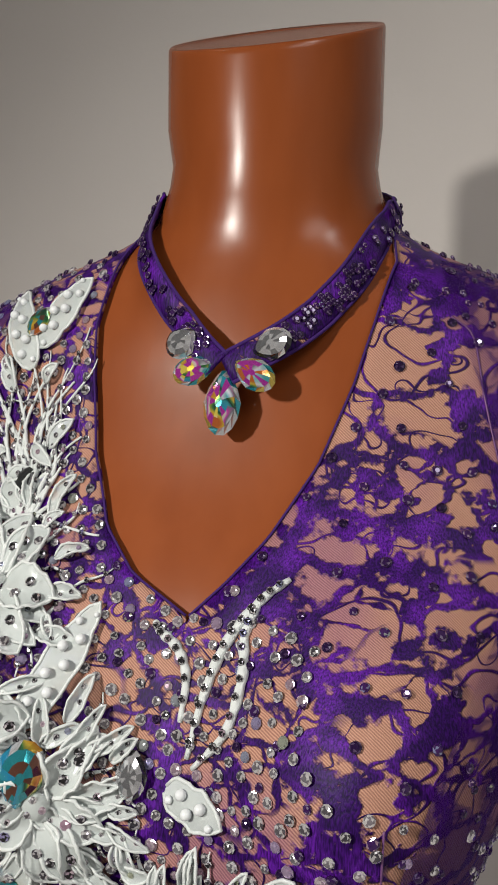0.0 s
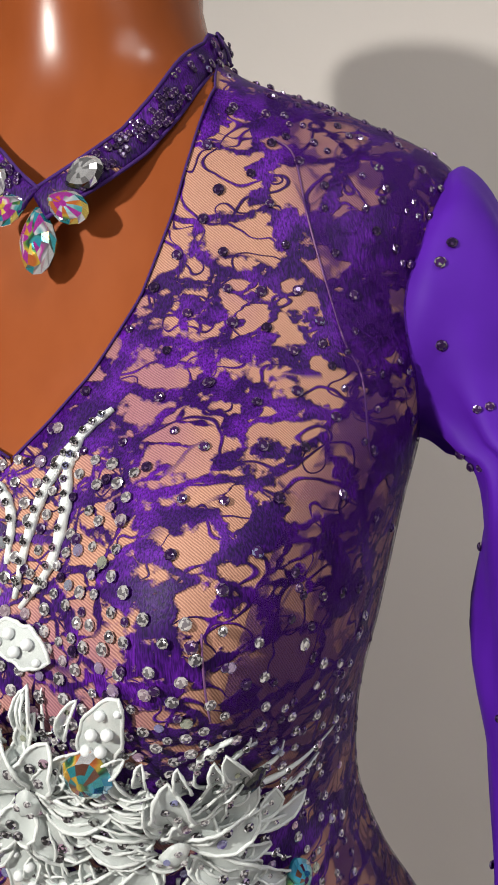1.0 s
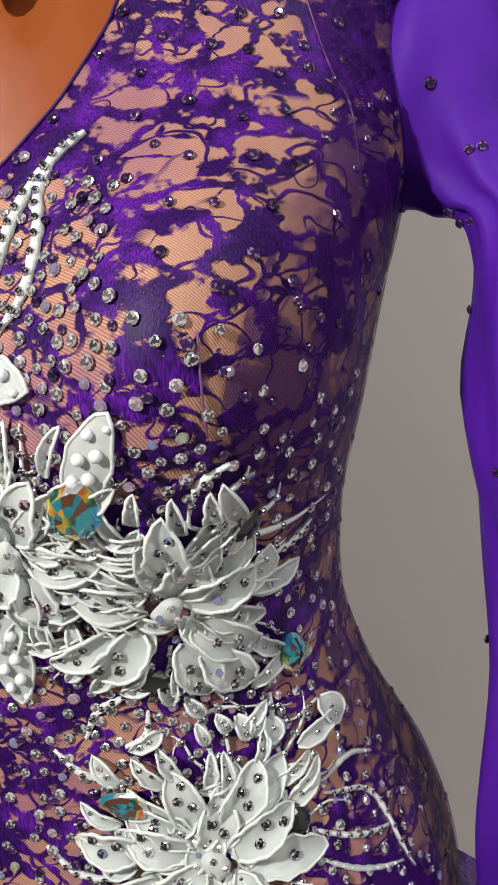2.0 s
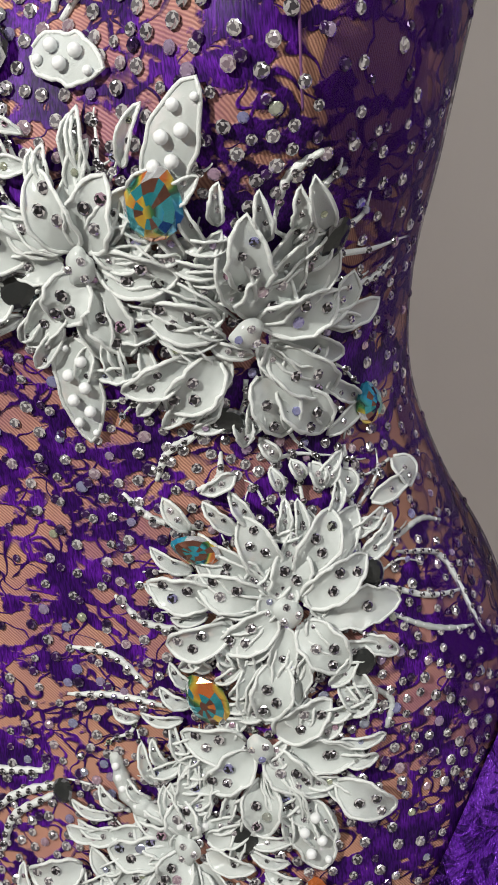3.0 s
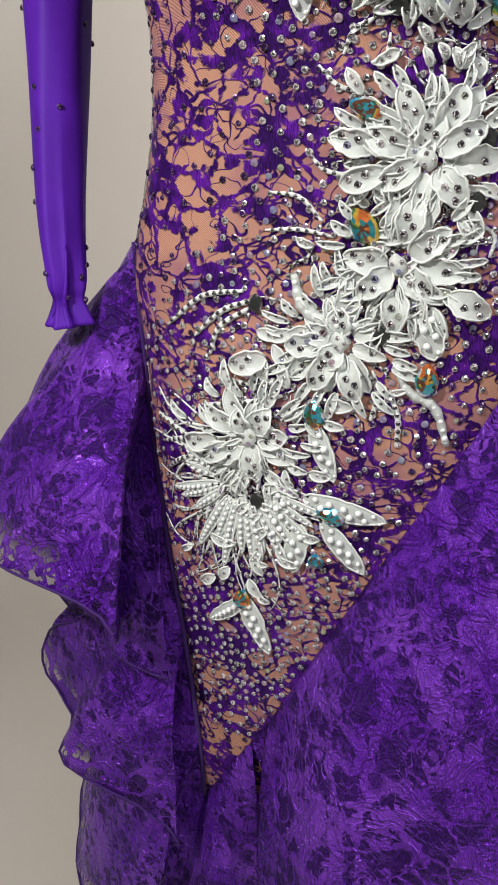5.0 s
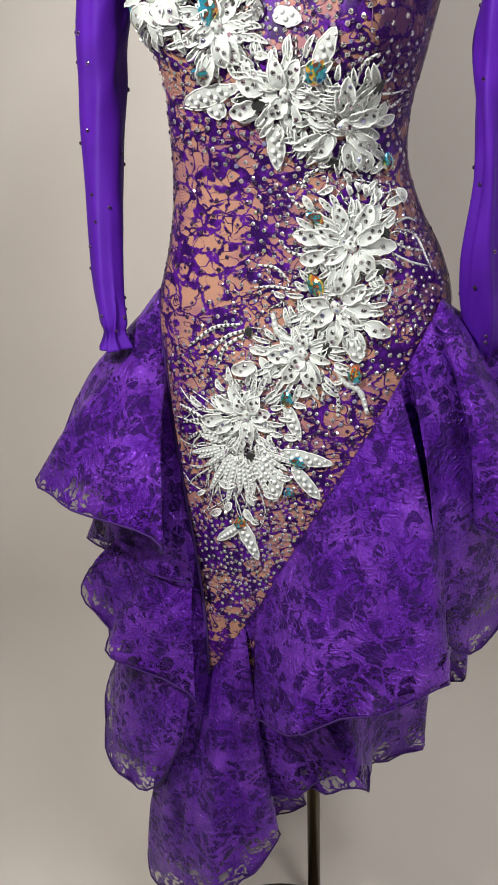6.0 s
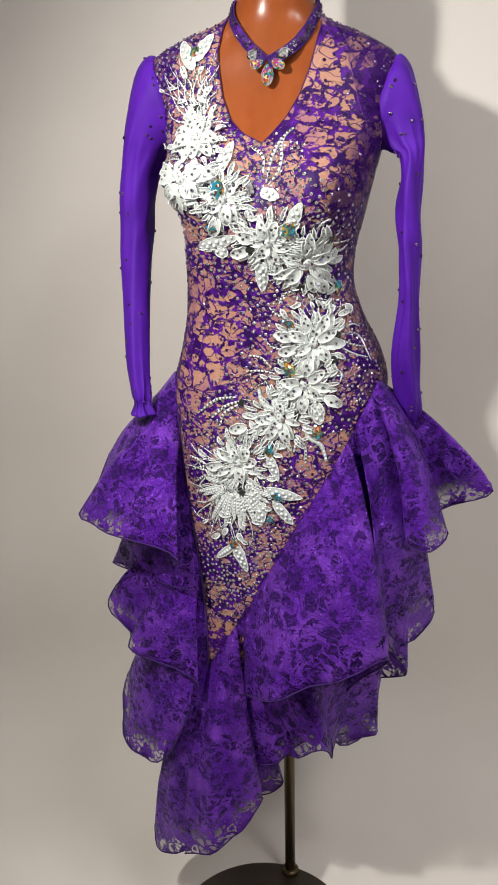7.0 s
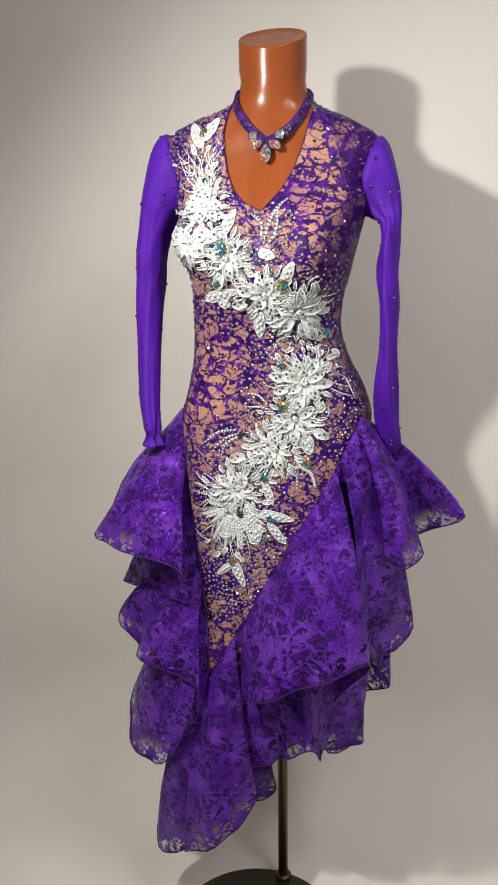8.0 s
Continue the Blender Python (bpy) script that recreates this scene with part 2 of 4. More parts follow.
slab("wall_west", (-2.75, -4.0, -0.05), (-2.62, 0.6, 2.8), WALL, "plain warm white painted wall", "wall")
slab("wall_east", (2.62, -4.0, -0.05), (2.75, 0.6, 2.8), WALL, "plain warm white painted wall", "wall")
slab("wall_south", (-2.75, -4.15, -0.05), (2.75, -4.02, 2.8), WALL, "plain warm white painted wall", "wall")
slab("ceiling", (-2.75, -4.15, 2.82), (2.75, 0.6, 2.95), CEILING, "plain white ceiling", "ceiling")


# ---- the torso's shape ----
NECK_Z, NECK_L, NECK_R = (1.348, 1.362, 1.38, 1.41, 1.445, 1.47, 1.50, 1.53), (0.0, 0.028, 0.046, 0.060, 0.067, 0.069, 0.064, 0.056), (0.0, 0.014, 0.029, 0.046, 0.058, 0.064, 0.070, 0.060)
# torso: height, middle, half width, front depth, back depth, squareness of the outline
RINGS = ((0.30, -0.03, 0.120, 0.105, 0.090, 2.5), (0.45, -0.03, 0.135, 0.118, 0.10, 2.5), (0.60, -0.02, 0.150, 0.132, 0.11, 2.5), (0.735, -0.008, 0.153, 0.138, 0.12, 2.5),
         (0.85, -0.001, 0.156, 0.137, 0.125, 2.5), (0.93, 0.003, 0.160, 0.130, 0.122, 2.65), (1.0, 0.004, 0.165, 0.120, 0.117, 2.85), (1.05, 0.004, 0.151, 0.118, 0.105, 2.85),
         (1.10, -0.004, 0.134, 0.119, 0.0935, 2.5), (1.15, -0.010, 0.1246, 0.1225, 0.082, 2.37), (1.20, -0.008, 0.1243, 0.135, 0.078, 2.65))
RINGS += ((1.25, -0.001, 0.130, 0.145, 0.084, 3.0), (1.30, -0.006, 0.147, 0.133, 0.091, 3.0), (1.35, 0.0, 0.154, 0.1135, 0.097, 2.88), (1.40, -0.002, 0.162, 0.088, 0.11, 2.42),
          (1.44, -0.006, 0.178, 0.074, 0.105, 2.25), (1.465, -0.010, 0.177, 0.068, 0.095, 2.15), (1.49, -0.009, 0.136, 0.062, 0.08, 2.04), (1.515, -0.002, 0.073, 0.056, 0.068, 2.0),
          (1.535, 0.0, 0.0565, 0.055, 0.058, 2.0), (1.58, 0.0, 0.055, 0.055, 0.055, 2.0), (1.70, 0.0, 0.055, 0.055, 0.055, 2.0))
ZS = np.array([r[0] for r in RINGS])
SLOPES = np.gradient(np.array([r[1:5] for r in RINGS]), ZS, axis=0)


def ring(z):
    """Middle, half width, front and back depth of the torso at a height, smoothly."""
    i = int(np.clip(np.searchsorted(ZS, z) - 1, 0, len(ZS) - 2))
    d = ZS[i + 1] - ZS[i]
    t = (z - ZS[i]) / d
    a, b = np.array(RINGS[i][1:5]), np.array(RINGS[i + 1][1:5])
    return (2 * t**3 - 3 * t**2 + 1) * a + (t**3 - 2 * t**2 + t) * d * SLOPES[i] + (3 * t**2 - 2 * t**3) * b + (t**3 - t**2) * d * SLOPES[i + 1]


def power(z):
    """How square the outline is at a height."""
    return float(np.interp(z, ZS, [r[5] for r in RINGS]))


def bust(x, z):
    return 0.042 * sum(math.exp(-((x - c) / 0.052) ** 2 - ((z - 1.30) / 0.056) ** 2) for c in (-0.10, 0.088))


def around(angle, z, off=0.0):
    """The torso's surface at an angle (-90 degrees is the front), off metres outside it."""
    m, a, f, b = ring(z)
    n = power(z)
    c, s = math.cos(angle), math.sin(angle)
    x = m + (a + off) * math.copysign(abs(c) ** (2 / n), c)
    y = ((b if s > 0 else f) + off) * math.copysign(abs(s) ** (2 / n), s)
    back = 0.022 * math.exp(-((z - 1.485) / 0.035) ** 2)
    y += back * (1 + s if s < 0 else 1)
    if s < 0:
        y -= bust(x, z) * min(1, -2 * s)
    return Vector((x, y, z))


def angle_at(x, z):
    """The angle of the front surface at x."""
    m, a, f, b = ring(z)
    u = min(1, abs(x - m) / a) ** (power(z) / 2)
    return -math.acos(math.copysign(u, x - m))


def front(x, z, off=0.0):
    return around(angle_at(x, z), z, off)


def edge(z, side):
    """The neckline's x at a height: side -1 or 1."""
    return side * np.interp(z, NECK_Z, NECK_L if side < 0 else NECK_R)


# ---- the mannequin and its stand ----
def cap(y):
    return 1.617 + 0.42 * y


bm = bmesh.new()
SEG = 96
rows = []
for z in np.r_[np.arange(0.55, 1.30, 0.03), np.arange(1.30, 1.56, 0.01)]:
    rows.append([around(2 * math.pi * k / SEG, z, -0.004 * min(1, max(0, (1.54 - z) / 0.04))) for k in range(SEG)])
rim = [around(2 * math.pi * k / SEG, 1.60, 0) for k in range(SEG)]
for t in (0.25, 0.5, 0.75, 0.93, 0.985):
    rows.append([Vector((p.x, p.y, 1.555 + t * (cap(p.y) - 1.555))) for p in rim])
for s, d in ((0.985, 0.0005), (0.95, -0.0005), (0.6, -0.001), (0.2, -0.001)):
    rows.append([Vector((p.x * s, p.y * s, cap(p.y * s) + d)) for p in rim])
vs = grid(bm, rows, True)
bm.faces.new(vs[0][::-1])
bm.faces.new(vs[-1])
tagged(mesh_object("mannequin", bm, SKIN), "glossy brown headless mannequin torso with slanted neck cap", "mannequin")

stand = tagged(new("mannequin_stand"), "dark bronze metal pole on a round base plate", "stand")
stand.location = (0.008, 0.018, 0)
bm = bmesh.new()
tube(bm, [(0, 0, 0.012), (0, 0, 0.30), (0, 0, 0.56)], 0.0098, 20)
part("pole", bm, BRONZE, stand)
bm = bmesh.new()
rows = [[(-0.028 + r * math.cos(2 * math.pi * k / 64), -0.143 + r * math.sin(2 * math.pi * k / 64), z) for k in range(64)]
        for r, z in ((0.158, 0.0), (0.160, 0.002), (0.160, 0.010), (0.157, 0.013), (0.06, 0.015))]
vs = grid(bm, rows, True)
bm.faces.new(vs[0][::-1])
bm.faces.new(vs[-1])
part("base_plate", bm, BASE, stand)
bm = bmesh.new()
tube(bm, [(0, 0, 0.012), (0, 0, 0.02), (0, 0, 0.022)], [0.017, 0.016, 0.0105], 24)
part("collar", bm, BRONZE, stand)

# ---- the dress ----
dress = tagged(new("dress"), "purple lace dance dress with white floral applique and tiered flounces", "dress")

# bodice and slim skirt
bm = bmesh.new()
COUNT = 150
rows = []
for z in np.r_[np.arange(0.50, 1.34, 0.02), np.arange(1.345, 1.5301, 0.004)]:
    l, r = (angle_at(edge(z, -1), z), angle_at(edge(z, 1), z)) if z > 1.348 else (-math.pi / 2, -math.pi / 2)
    rows.append([around(r + (2 * math.pi - (r - l)) * k / COUNT, z) for k in range(COUNT + 1)])
grid(bm, rows)
bmesh.ops.remove_doubles(bm, verts=bm.verts, dist=0.0004)
bodice = part("bodice", bm, LACE, dress, "purple floral lace over nude mesh lining")
bodice.modifiers.new("thick", "SOLIDIFY").thickness = 0.0016

# sheer side panels from the shoulder to the hip
HEIGHTS = (1.0, 1.15, 1.27, 1.31, 1.37, 1.44, 1.4745, 1.52)
for side, edges in ((1, (0.140, 0.108, 0.093, 0.106, 0.130, 0.112, 0.097, 0.080)), (-1, (0.146, 0.118, 0.134, 0.142, 0.148, 0.140, 0.130, 0.105))):
    bm = bmesh.new()
    rows = []
    for z in np.linspace(1.0, 1.516, 70):
        first = angle_at(side * np.interp(z, HEIGHTS, edges), z)
        last = 0.9 if side > 0 else -math.pi - 0.9
        rows.append([around(first + (last - first) * k / 24, z, 0.0012) for k in range(25)])
    grid(bm, rows)
    part("side_panel", bm, SHEER, dress, "sheer purple mesh side panel")

# bound edge of the neckline
bm = bmesh.new()
for side in (-1, 1):
    tube(bm, [front(edge(z, side), z, 0.0006) for z in np.linspace(1.3485, 1.529, 50)], 0.0006, 6)
part("neckline_binding", bm, BINDING, dress)


SLEEVE_ROWS = []


def sleeve(rings, label):
    path = np.array([(*c, *u, d) for c, u, d in rings])
    rows = []
    for q in smooth_path(path, 70):
        q = [float(v) for v in q]
        c, u, d = Vector(q[:3]), Vector(q[3:6]), q[6]
        draw = 0.0028 * math.exp(-(((q[2] - 1.345) / 0.028) ** 2)) + (0.003 * math.exp(-(((q[2] - 0.974) / 0.02) ** 2)) if q[0] < 0 else 0)
        rows.append([c + math.cos(a) * u + math.sin(a) * Vector((0, d, 0)) + (draw * math.sin(11 * a + 20 * q[2]) + 0.0016 * math.sin(3 * a + 34 * q[2] + 2 * math.sin(20 * q[2]))) * Vector((math.cos(a), math.sin(a), 0)) + 0.0055 * noise.noise(Vector((2.0 * math.cos(a), 2.0 * math.sin(a) + 3 * q[0], 6 * q[2] + 1.5 * math.sin(a)))) * Vector((math.cos(a), math.sin(a), 0))
                     for a in (2 * math.pi * k / 40 for k in range(40))])
    b = bmesh.new()
    grid(b, rows, True)
    ob = part("sleeve", b, CLOTH, dress, label)
    ob.modifiers.new("thick", "SOLIDIFY").thickness = 0.001
    SLEEVE_ROWS.append((ob, rows))
    return ob


SLEEVE_R = (((0.146, 0.012, 1.400), (0.020, 0, 0.060), 0.050), ((0.157, 0.012, 1.399), (0.020, 0, 0.064), 0.056), ((0.170, 0.010, 1.390), (0.022, 0, 0.053), 0.053), ((0.181, 0.003, 1.366), (0.024, 0, 0.029), 0.046), ((0.188, -0.006, 1.347), (0.0215, 0, 0.014), 0.040),
            ((0.196, -0.02, 1.325), (0.0150, 0, 0.004), 0.034), ((0.194, -0.035, 1.25), (0.0170, 0, 0), 0.028), ((0.199, -0.05, 1.14), (0.013, 0, 0), 0.022),
            ((0.198, -0.048, 1.05), (0.0185, 0, 0), 0.022), ((0.203, -0.025, 0.97), (0.017, 0, 0), 0.021), ((0.206, 0.0, 0.93), (0.014, 0, 0), 0.02))
SLEEVE_L = (((-0.150, 0.012, 1.410), (-0.020, 0, 0.060), 0.050), ((-0.164, 0.012, 1.411), (-0.022, 0, 0.065), 0.056), ((-0.181, 0.010, 1.400), (-0.026, 0, 0.053), 0.053), ((-0.197, 0.006, 1.365), (-0.029, 0, 0.026), 0.046),
            ((-0.211, 0.002, 1.31), (-0.026, 0, 0.008), 0.038), ((-0.219, -0.005, 1.22), (-0.0235, 0, 0), 0.033), ((-0.216, -0.028, 1.13), (-0.0195, 0, 0), 0.028),
            ((-0.210, -0.058, 1.04), (-0.0170, 0, 0), 0.022), ((-0.203, -0.076, 0.990), (-0.0140, 0, 0), 0.018), ((-0.202, -0.080, 0.974), (-0.0100, 0, 0), 0.013), ((-0.202, -0.082, 0.957), (-0.018, 0, 0), 0.019))
sleeve(SLEEVE_R, "long violet stretch sleeve hanging empty")
sleeve(SLEEVE_L, "long violet stretch sleeve with gathered cuff")


def flounce(seam, hem, bulge, label, along=None):
    """A gathered strip that hangs from a seam to a wavy hem."""
    n = 12 * len(hem)
    low = smooth_path(hem, n)
    top = smooth_path(seam, 400)
    share = np.interp(np.linspace(0, 1, n), np.linspace(0, 1, len(hem)), along or np.linspace(0, 1, len(hem)))
    top = [top[int(round(399 * s))] for s in share]
    rows = []
    for i, (a, b) in enumerate(zip(top, low)):
        a, b = Vector(a), Vector(b)
        out = Vector((0.5 * (b.x + 0.02), min(-0.02, b.y), 0)).normalized()
        row = []
        for v in np.linspace(0, 1, 26).tolist():
            p = a.lerp(b, v) + 4 * v * (1 - v) * bulge * (a - b).length * (out + Vector((0, 0, 0.5)))
            w = v * 0.007 * noise.noise(Vector((i * 0.09, 3 * v, 1.7))) + 0.0018 * noise.noise(Vector((i * 0.3, 9 * v, 5.1))) * min(1, 4 * v) + 0.0075 * v * math.sin(0.21 * i + 2.5 * noise.noise(Vector((i * 0.05, 0, 9))))
            row.append(p + out * w)
        rows.append(row)
    b = bmesh.new()
    border = b.verts.layers.float.new("border")
    for line in grid(b, rows):
        for j, vert in enumerate(line):
            vert[border] = j / 25
    ob = part("flounce", b, FLOUNCE, dress, label)
    ob.modifiers.new("thick", "SOLIDIFY").thickness = 0.0006
    b = bmesh.new()
    tube(b, [r[-1] for r in rows[::3]], 0.0012, 5)
    part("hem", b, BINDING, ob)
    return ob


SEAM_L = [tuple(front(x, z, 0.002)) for x, z in ((-0.148, 1.015), (-0.1425, 0.905), (-0.122, 0.795), (-0.108, 0.71), (-0.101, 0.62), (-0.1025, 0.54))]
SEAM_R = [tuple(front(x, z, 0.002)) for x, z in ((-0.100, 0.545), (-0.0354, 0.6546), (0.04, 0.797), (0.102, 0.904), (0.1414, 0.983), (0.158, 1.015))] + [(0.164, 0.05, 0.975)]
HEM_L = ((-0.164, 0, 1.007), (-0.259, -0.02, 0.894), (-0.306, -0.1, 0.803), (-0.259, -0.15, 0.795), (-0.187, -0.19, 0.788), (-0.117, -0.2, 0.769), (-0.17, -0.12, 0.721),
         (-0.263, -0.04, 0.673), (-0.281, -0.03, 0.674), (-0.231, -0.1, 0.69), (-0.103, -0.15, 0.7), (-0.168, -0.13, 0.694), (-0.237, -0.09, 0.68), (-0.281, -0.07, 0.616),
         (-0.243, -0.11, 0.588), (-0.213, -0.15, 0.581), (-0.131, -0.17, 0.554), (-0.112, -0.16, 0.526), (-0.215, -0.08, 0.474), (-0.272, -0.03, 0.469), (-0.271, -0.06, 0.425),
         (-0.267, -0.11, 0.374), (-0.219, -0.14, 0.377), (-0.17, -0.17, 0.393), (-0.119, -0.18, 0.506), (-0.155, -0.15, 0.402), (-0.206, -0.1, 0.273), (-0.214, -0.1, 0.156),
         (-0.184, -0.13, 0.163), (-0.132, -0.17, 0.209))
HEM_LOW = ((-0.145, -0.172, 0.203), (-0.088, -0.19, 0.236), (-0.045, -0.17, 0.265), (-0.011, -0.14, 0.317), (-0.051, -0.05, 0.226), (-0.027, 0, 0.211), (0.006, -0.04, 0.262),
           (0.005, -0.1, 0.346), (0.037, -0.16, 0.428), (0.093, -0.19, 0.47), (0.099, -0.13, 0.404), (0.089, -0.1, 0.434), (0.027, -0.1, 0.456))
HEM_R = ((-0.025, -0.2, 0.549), (0.024, -0.24, 0.575), (0.108, -0.25, 0.616), (0.188, -0.2, 0.636), (0.124, -0.06, 0.483), (0.094, -0.02, 0.345), (0.16, 0.03, 0.353), (0.146, 0.05, 0.425),
         (0.207, 0, 0.484), (0.203, -0.04, 0.544), (0.184, -0.14, 0.625), (0.172, -0.18, 0.686), (0.206, -0.12, 0.616), (0.249, -0.06, 0.64), (0.224, -0.04, 0.685), (0.208, -0.1, 0.774),
         (0.213, -0.15, 0.79), (0.236, -0.16, 0.79), (0.263, -0.12, 0.801), (0.259, -0.06, 0.807), (0.249, -0.02, 0.794), (0.282, 0, 0.799), (0.328, -0.03, 0.842), (0.269, 0.04, 0.881), (0.212, 0.06, 0.936))
HEM_UNDER = ((-0.03, -0.14, 0.37), (0.01, -0.15, 0.395), (0.05, -0.17, 0.425), (0.093, -0.18, 0.455), (0.105, -0.14, 0.405), (0.095, -0.08, 0.39), (0.11, -0.04, 0.36), (0.145, -0.01, 0.355), (0.168, 0.02, 0.362), (0.172, 0.04, 0.43))
flounce(((-0.05, -0.112, 0.60), (0.03, -0.115, 0.655), (0.10, -0.09, 0.70), (0.13, 0.0, 0.72)), HEM_UNDER, 0.05, "dark purple under layer of lace organza")
bm = bmesh.new()
tube(bm, smooth_path(SEAM_L, 60), 0.0020, 8)
part("seam_binding", bm, BINDING, dress)
flounce(SEAM_L, HEM_L, 0.06, "purple lace organza flounce in side tiers")
flounce((SEAM_L[-1], tuple(front(-0.07, 0.598, 0.002)), SEAM_R[1]), HEM_LOW, 0.05, "purple lace organza flounce at the front hem",
        (0, 0.3, 0.6, 0.8, 0.82, 0.84, 0.86, 0.88, 0.92, 0.96, 0.97, 0.98, 1.0))
flounce(SEAM_R[1:], HEM_R, 0.06, "purple lace organza flounce falling from the diagonal seam",
        (0, 0.15, 0.32, 0.47, 0.475, 0.48, 0.485, 0.49, 0.495, 0.5, 0.505, 0.52, 0.56, 0.61, 0.65, 0.67, 0.70, 0.74, 0.78, 0.82, 0.84, 0.86, 0.90, 0.96, 1.0))

# ---- materials of the trimming ----
def organza():
    m, n, l, p = material("white organza")
    a = node(n, "ShaderNodeTexNoise", Scale=190.0, Detail=4.0)
    r = ramp(n, ((0.36, (0.50, 0.56, 0.55)), (0.64, (0.70, 0.755, 0.735))))
    l.new(a.outputs[0], r.inputs[0])
    l.new(r.outputs[0], p.inputs["Base Color"])
    p.inputs["Roughness"].default_value = 0.30
    p.inputs["Coat Weight"].default_value = 0.4
    p.inputs["Coat Roughness"].default_value = 0.15
    p.inputs["Alpha"].default_value = 0.72
    c = node(n, "ShaderNodeTexNoise", Scale=1100.0, Detail=3.0)
    bump(n, l, p, math_node(n, l, "ADD", a.outputs[0], c.outputs[0]), 0.35, 0.0004)
    return m


def gem(name, low, high, roughness=0.06, metal=0.7, islands=False):
    m, n, l, p = material(name)
    if islands:
        rnd = n.new("ShaderNodeNewGeometry").outputs["Random Per Island"]
    else:
        rnd = n.new("ShaderNodeObjectInfo").outputs["Random"]
    mid = tuple((a + b) / 2 for a, b in zip(low, high))
    r = ramp(n, ((0.0, low), (0.45, mid), (0.80, high), (0.88, (0.60, 0.40, 0.52)), (0.94, (0.36, 0.38, 0.68)), (1.0, (0.55, 0.60, 0.40))) if metal > 0.5 else ((0.0, low), (1.0, high)))
    l.new(rnd, r.inputs[0])
    l.new(r.outputs[0], p.inputs["Base Color"])
    p.inputs["Roughness"].default_value, p.inputs["Metallic"].default_value = roughness, metal
    p.inputs["Coat Weight"].default_value = 0.5
    p.inputs["Coat Roughness"].default_value = 0.03
    return m


def facet(name, color):
    m, n, l, p = material(name)
    a = node(n, "ShaderNodeTexNoise", Scale=90.0, Detail=1.0)
    r = ramp(n, ((0.4, tuple(0.6 * c for c in color)), (0.6, color)))
    l.new(a.outputs[0], r.inputs[0])
    l.new(r.outputs[0], p.inputs["Base Color"])
    p.inputs["Roughness"].default_value, p.inputs["Metallic"].default_value = 0.04, 0.7
    p.inputs["Coat Weight"].default_value = 1.0
    p.inputs["Coat Roughness"].default_value = 0.02
    return m


ORGANZA = organza()
SEAM_THREAD = plain("pale purple seam", (0.15, 0.06, 0.17), 0.5, scale=500)
CORD = plain("white satin cord", (0.64, 0.68, 0.67), 0.38, scale=900, vary=0.12, height=0.4)
PEARL = plain("white pearl", (0.66, 0.69, 0.70), 0.13, scale=200, vary=0.05, height=0.0)
# lit and shaded copies of one clear stone: its reflections put into colour
LIT_FACET, LIT_FACET_MANY = gem("lit rhinestone facet", (0.68, 0.67, 0.69), (0.97, 0.96, 0.97)), gem("lit rhinestone facets", (0.68, 0.67, 0.69), (0.97, 0.96, 0.97), islands=True)
SHADED_FACET, SHADED_FACET_MANY = gem("shaded rhinestone facet", (0.06, 0.055, 0.07), (0.36, 0.34, 0.38)), gem("shaded rhinestone facets", (0.06, 0.055, 0.07), (0.36, 0.34, 0.38), islands=True)
DARK, DARK_MANY = gem("dark purple stone", (0.012, 0.004, 0.03), (0.05, 0.015, 0.10), 0.05, 0.3), gem("dark purple stones", (0.012, 0.004, 0.03), (0.05, 0.015, 0.10), 0.05, 0.3, True)
SMOKE = plain("dark grey glass", (0.05, 0.055, 0.055), 0.08, 0.6, vary=0.4, height=0.0)


def rainbow(name, stops, scale=95.0):
    """A coated crystal whose colour runs on over its facets, its own way on each one."""
    m, n, l, p = material(name)
    t, o = n.new("ShaderNodeTexCoord"), n.new("ShaderNodeObjectInfo")
    a = n.new("ShaderNodeTexNoise")
    a.noise_dimensions = "4D"
    a.inputs["Scale"].default_value, a.inputs["Detail"].default_value = scale, 0.0
    l.new(t.outputs["Object"], a.inputs["Vector"])
    l.new(math_node(n, l, "MULTIPLY", o.outputs["Random"], 9.0), a.inputs["W"])
    r = ramp(n, stops)
    l.new(a.outputs[0], r.inputs[0])
    l.new(r.outputs[0], p.inputs["Base Color"])
    p.inputs["Roughness"].default_value, p.inputs["Metallic"].default_value = 0.07, 0.6
    p.inputs["Coat Weight"].default_value = 1.0
    p.inputs["Coat Roughness"].default_value = 0.02
    return m


COOL = rainbow("blue and orange crystal", ((0.36, (0.03, 0.30, 0.52)), (0.43, (0.05, 0.36, 0.40)), (0.48, (0.02, 0.06, 0.04)), (0.52, (0.05, 0.22, 0.07)), (0.57, (0.70, 0.50, 0.06)), (0.64, (0.60, 0.16, 0.04))), 85.0)
VIVID = rainbow("clear magenta crystal", ((0.36, (0.10, 0.45, 0.50)), (0.42, (0.75, 0.75, 0.82)), (0.48, (0.20, 0.20, 0.24)), (0.53, (0.70, 0.06, 0.50)), (0.57, (0.80, 0.70, 0.75)), (0.64, (0.85, 0.70, 0.12))), 100.0)
IRIS = [facet(n, c) for n, c in (("teal facet", (0.04, 0.42, 0.50)), ("orange facet", (0.62, 0.20, 0.05)), ("green facet", (0.06, 0.36, 0.14)), ("magenta facet", (0.70, 0.06, 0.60)),
                                 ("gold facet", (0.85, 0.65, 0.15)), ("pale facet", (0.85, 0.88, 0.92)), ("brown facet", (0.22, 0.09, 0.06)))]
# the dark reflection in a rhinestone's table, as a facet colour
INK = facet("dark reflection facet", (0.03, 0.03, 0.035))
GLOW = [VIVID, IRIS[3], COOL, IRIS[4], IRIS[5], IRIS[0]]
IRIS = [COOL, IRIS[0], IRIS[6], COOL, COOL, IRIS[5]]
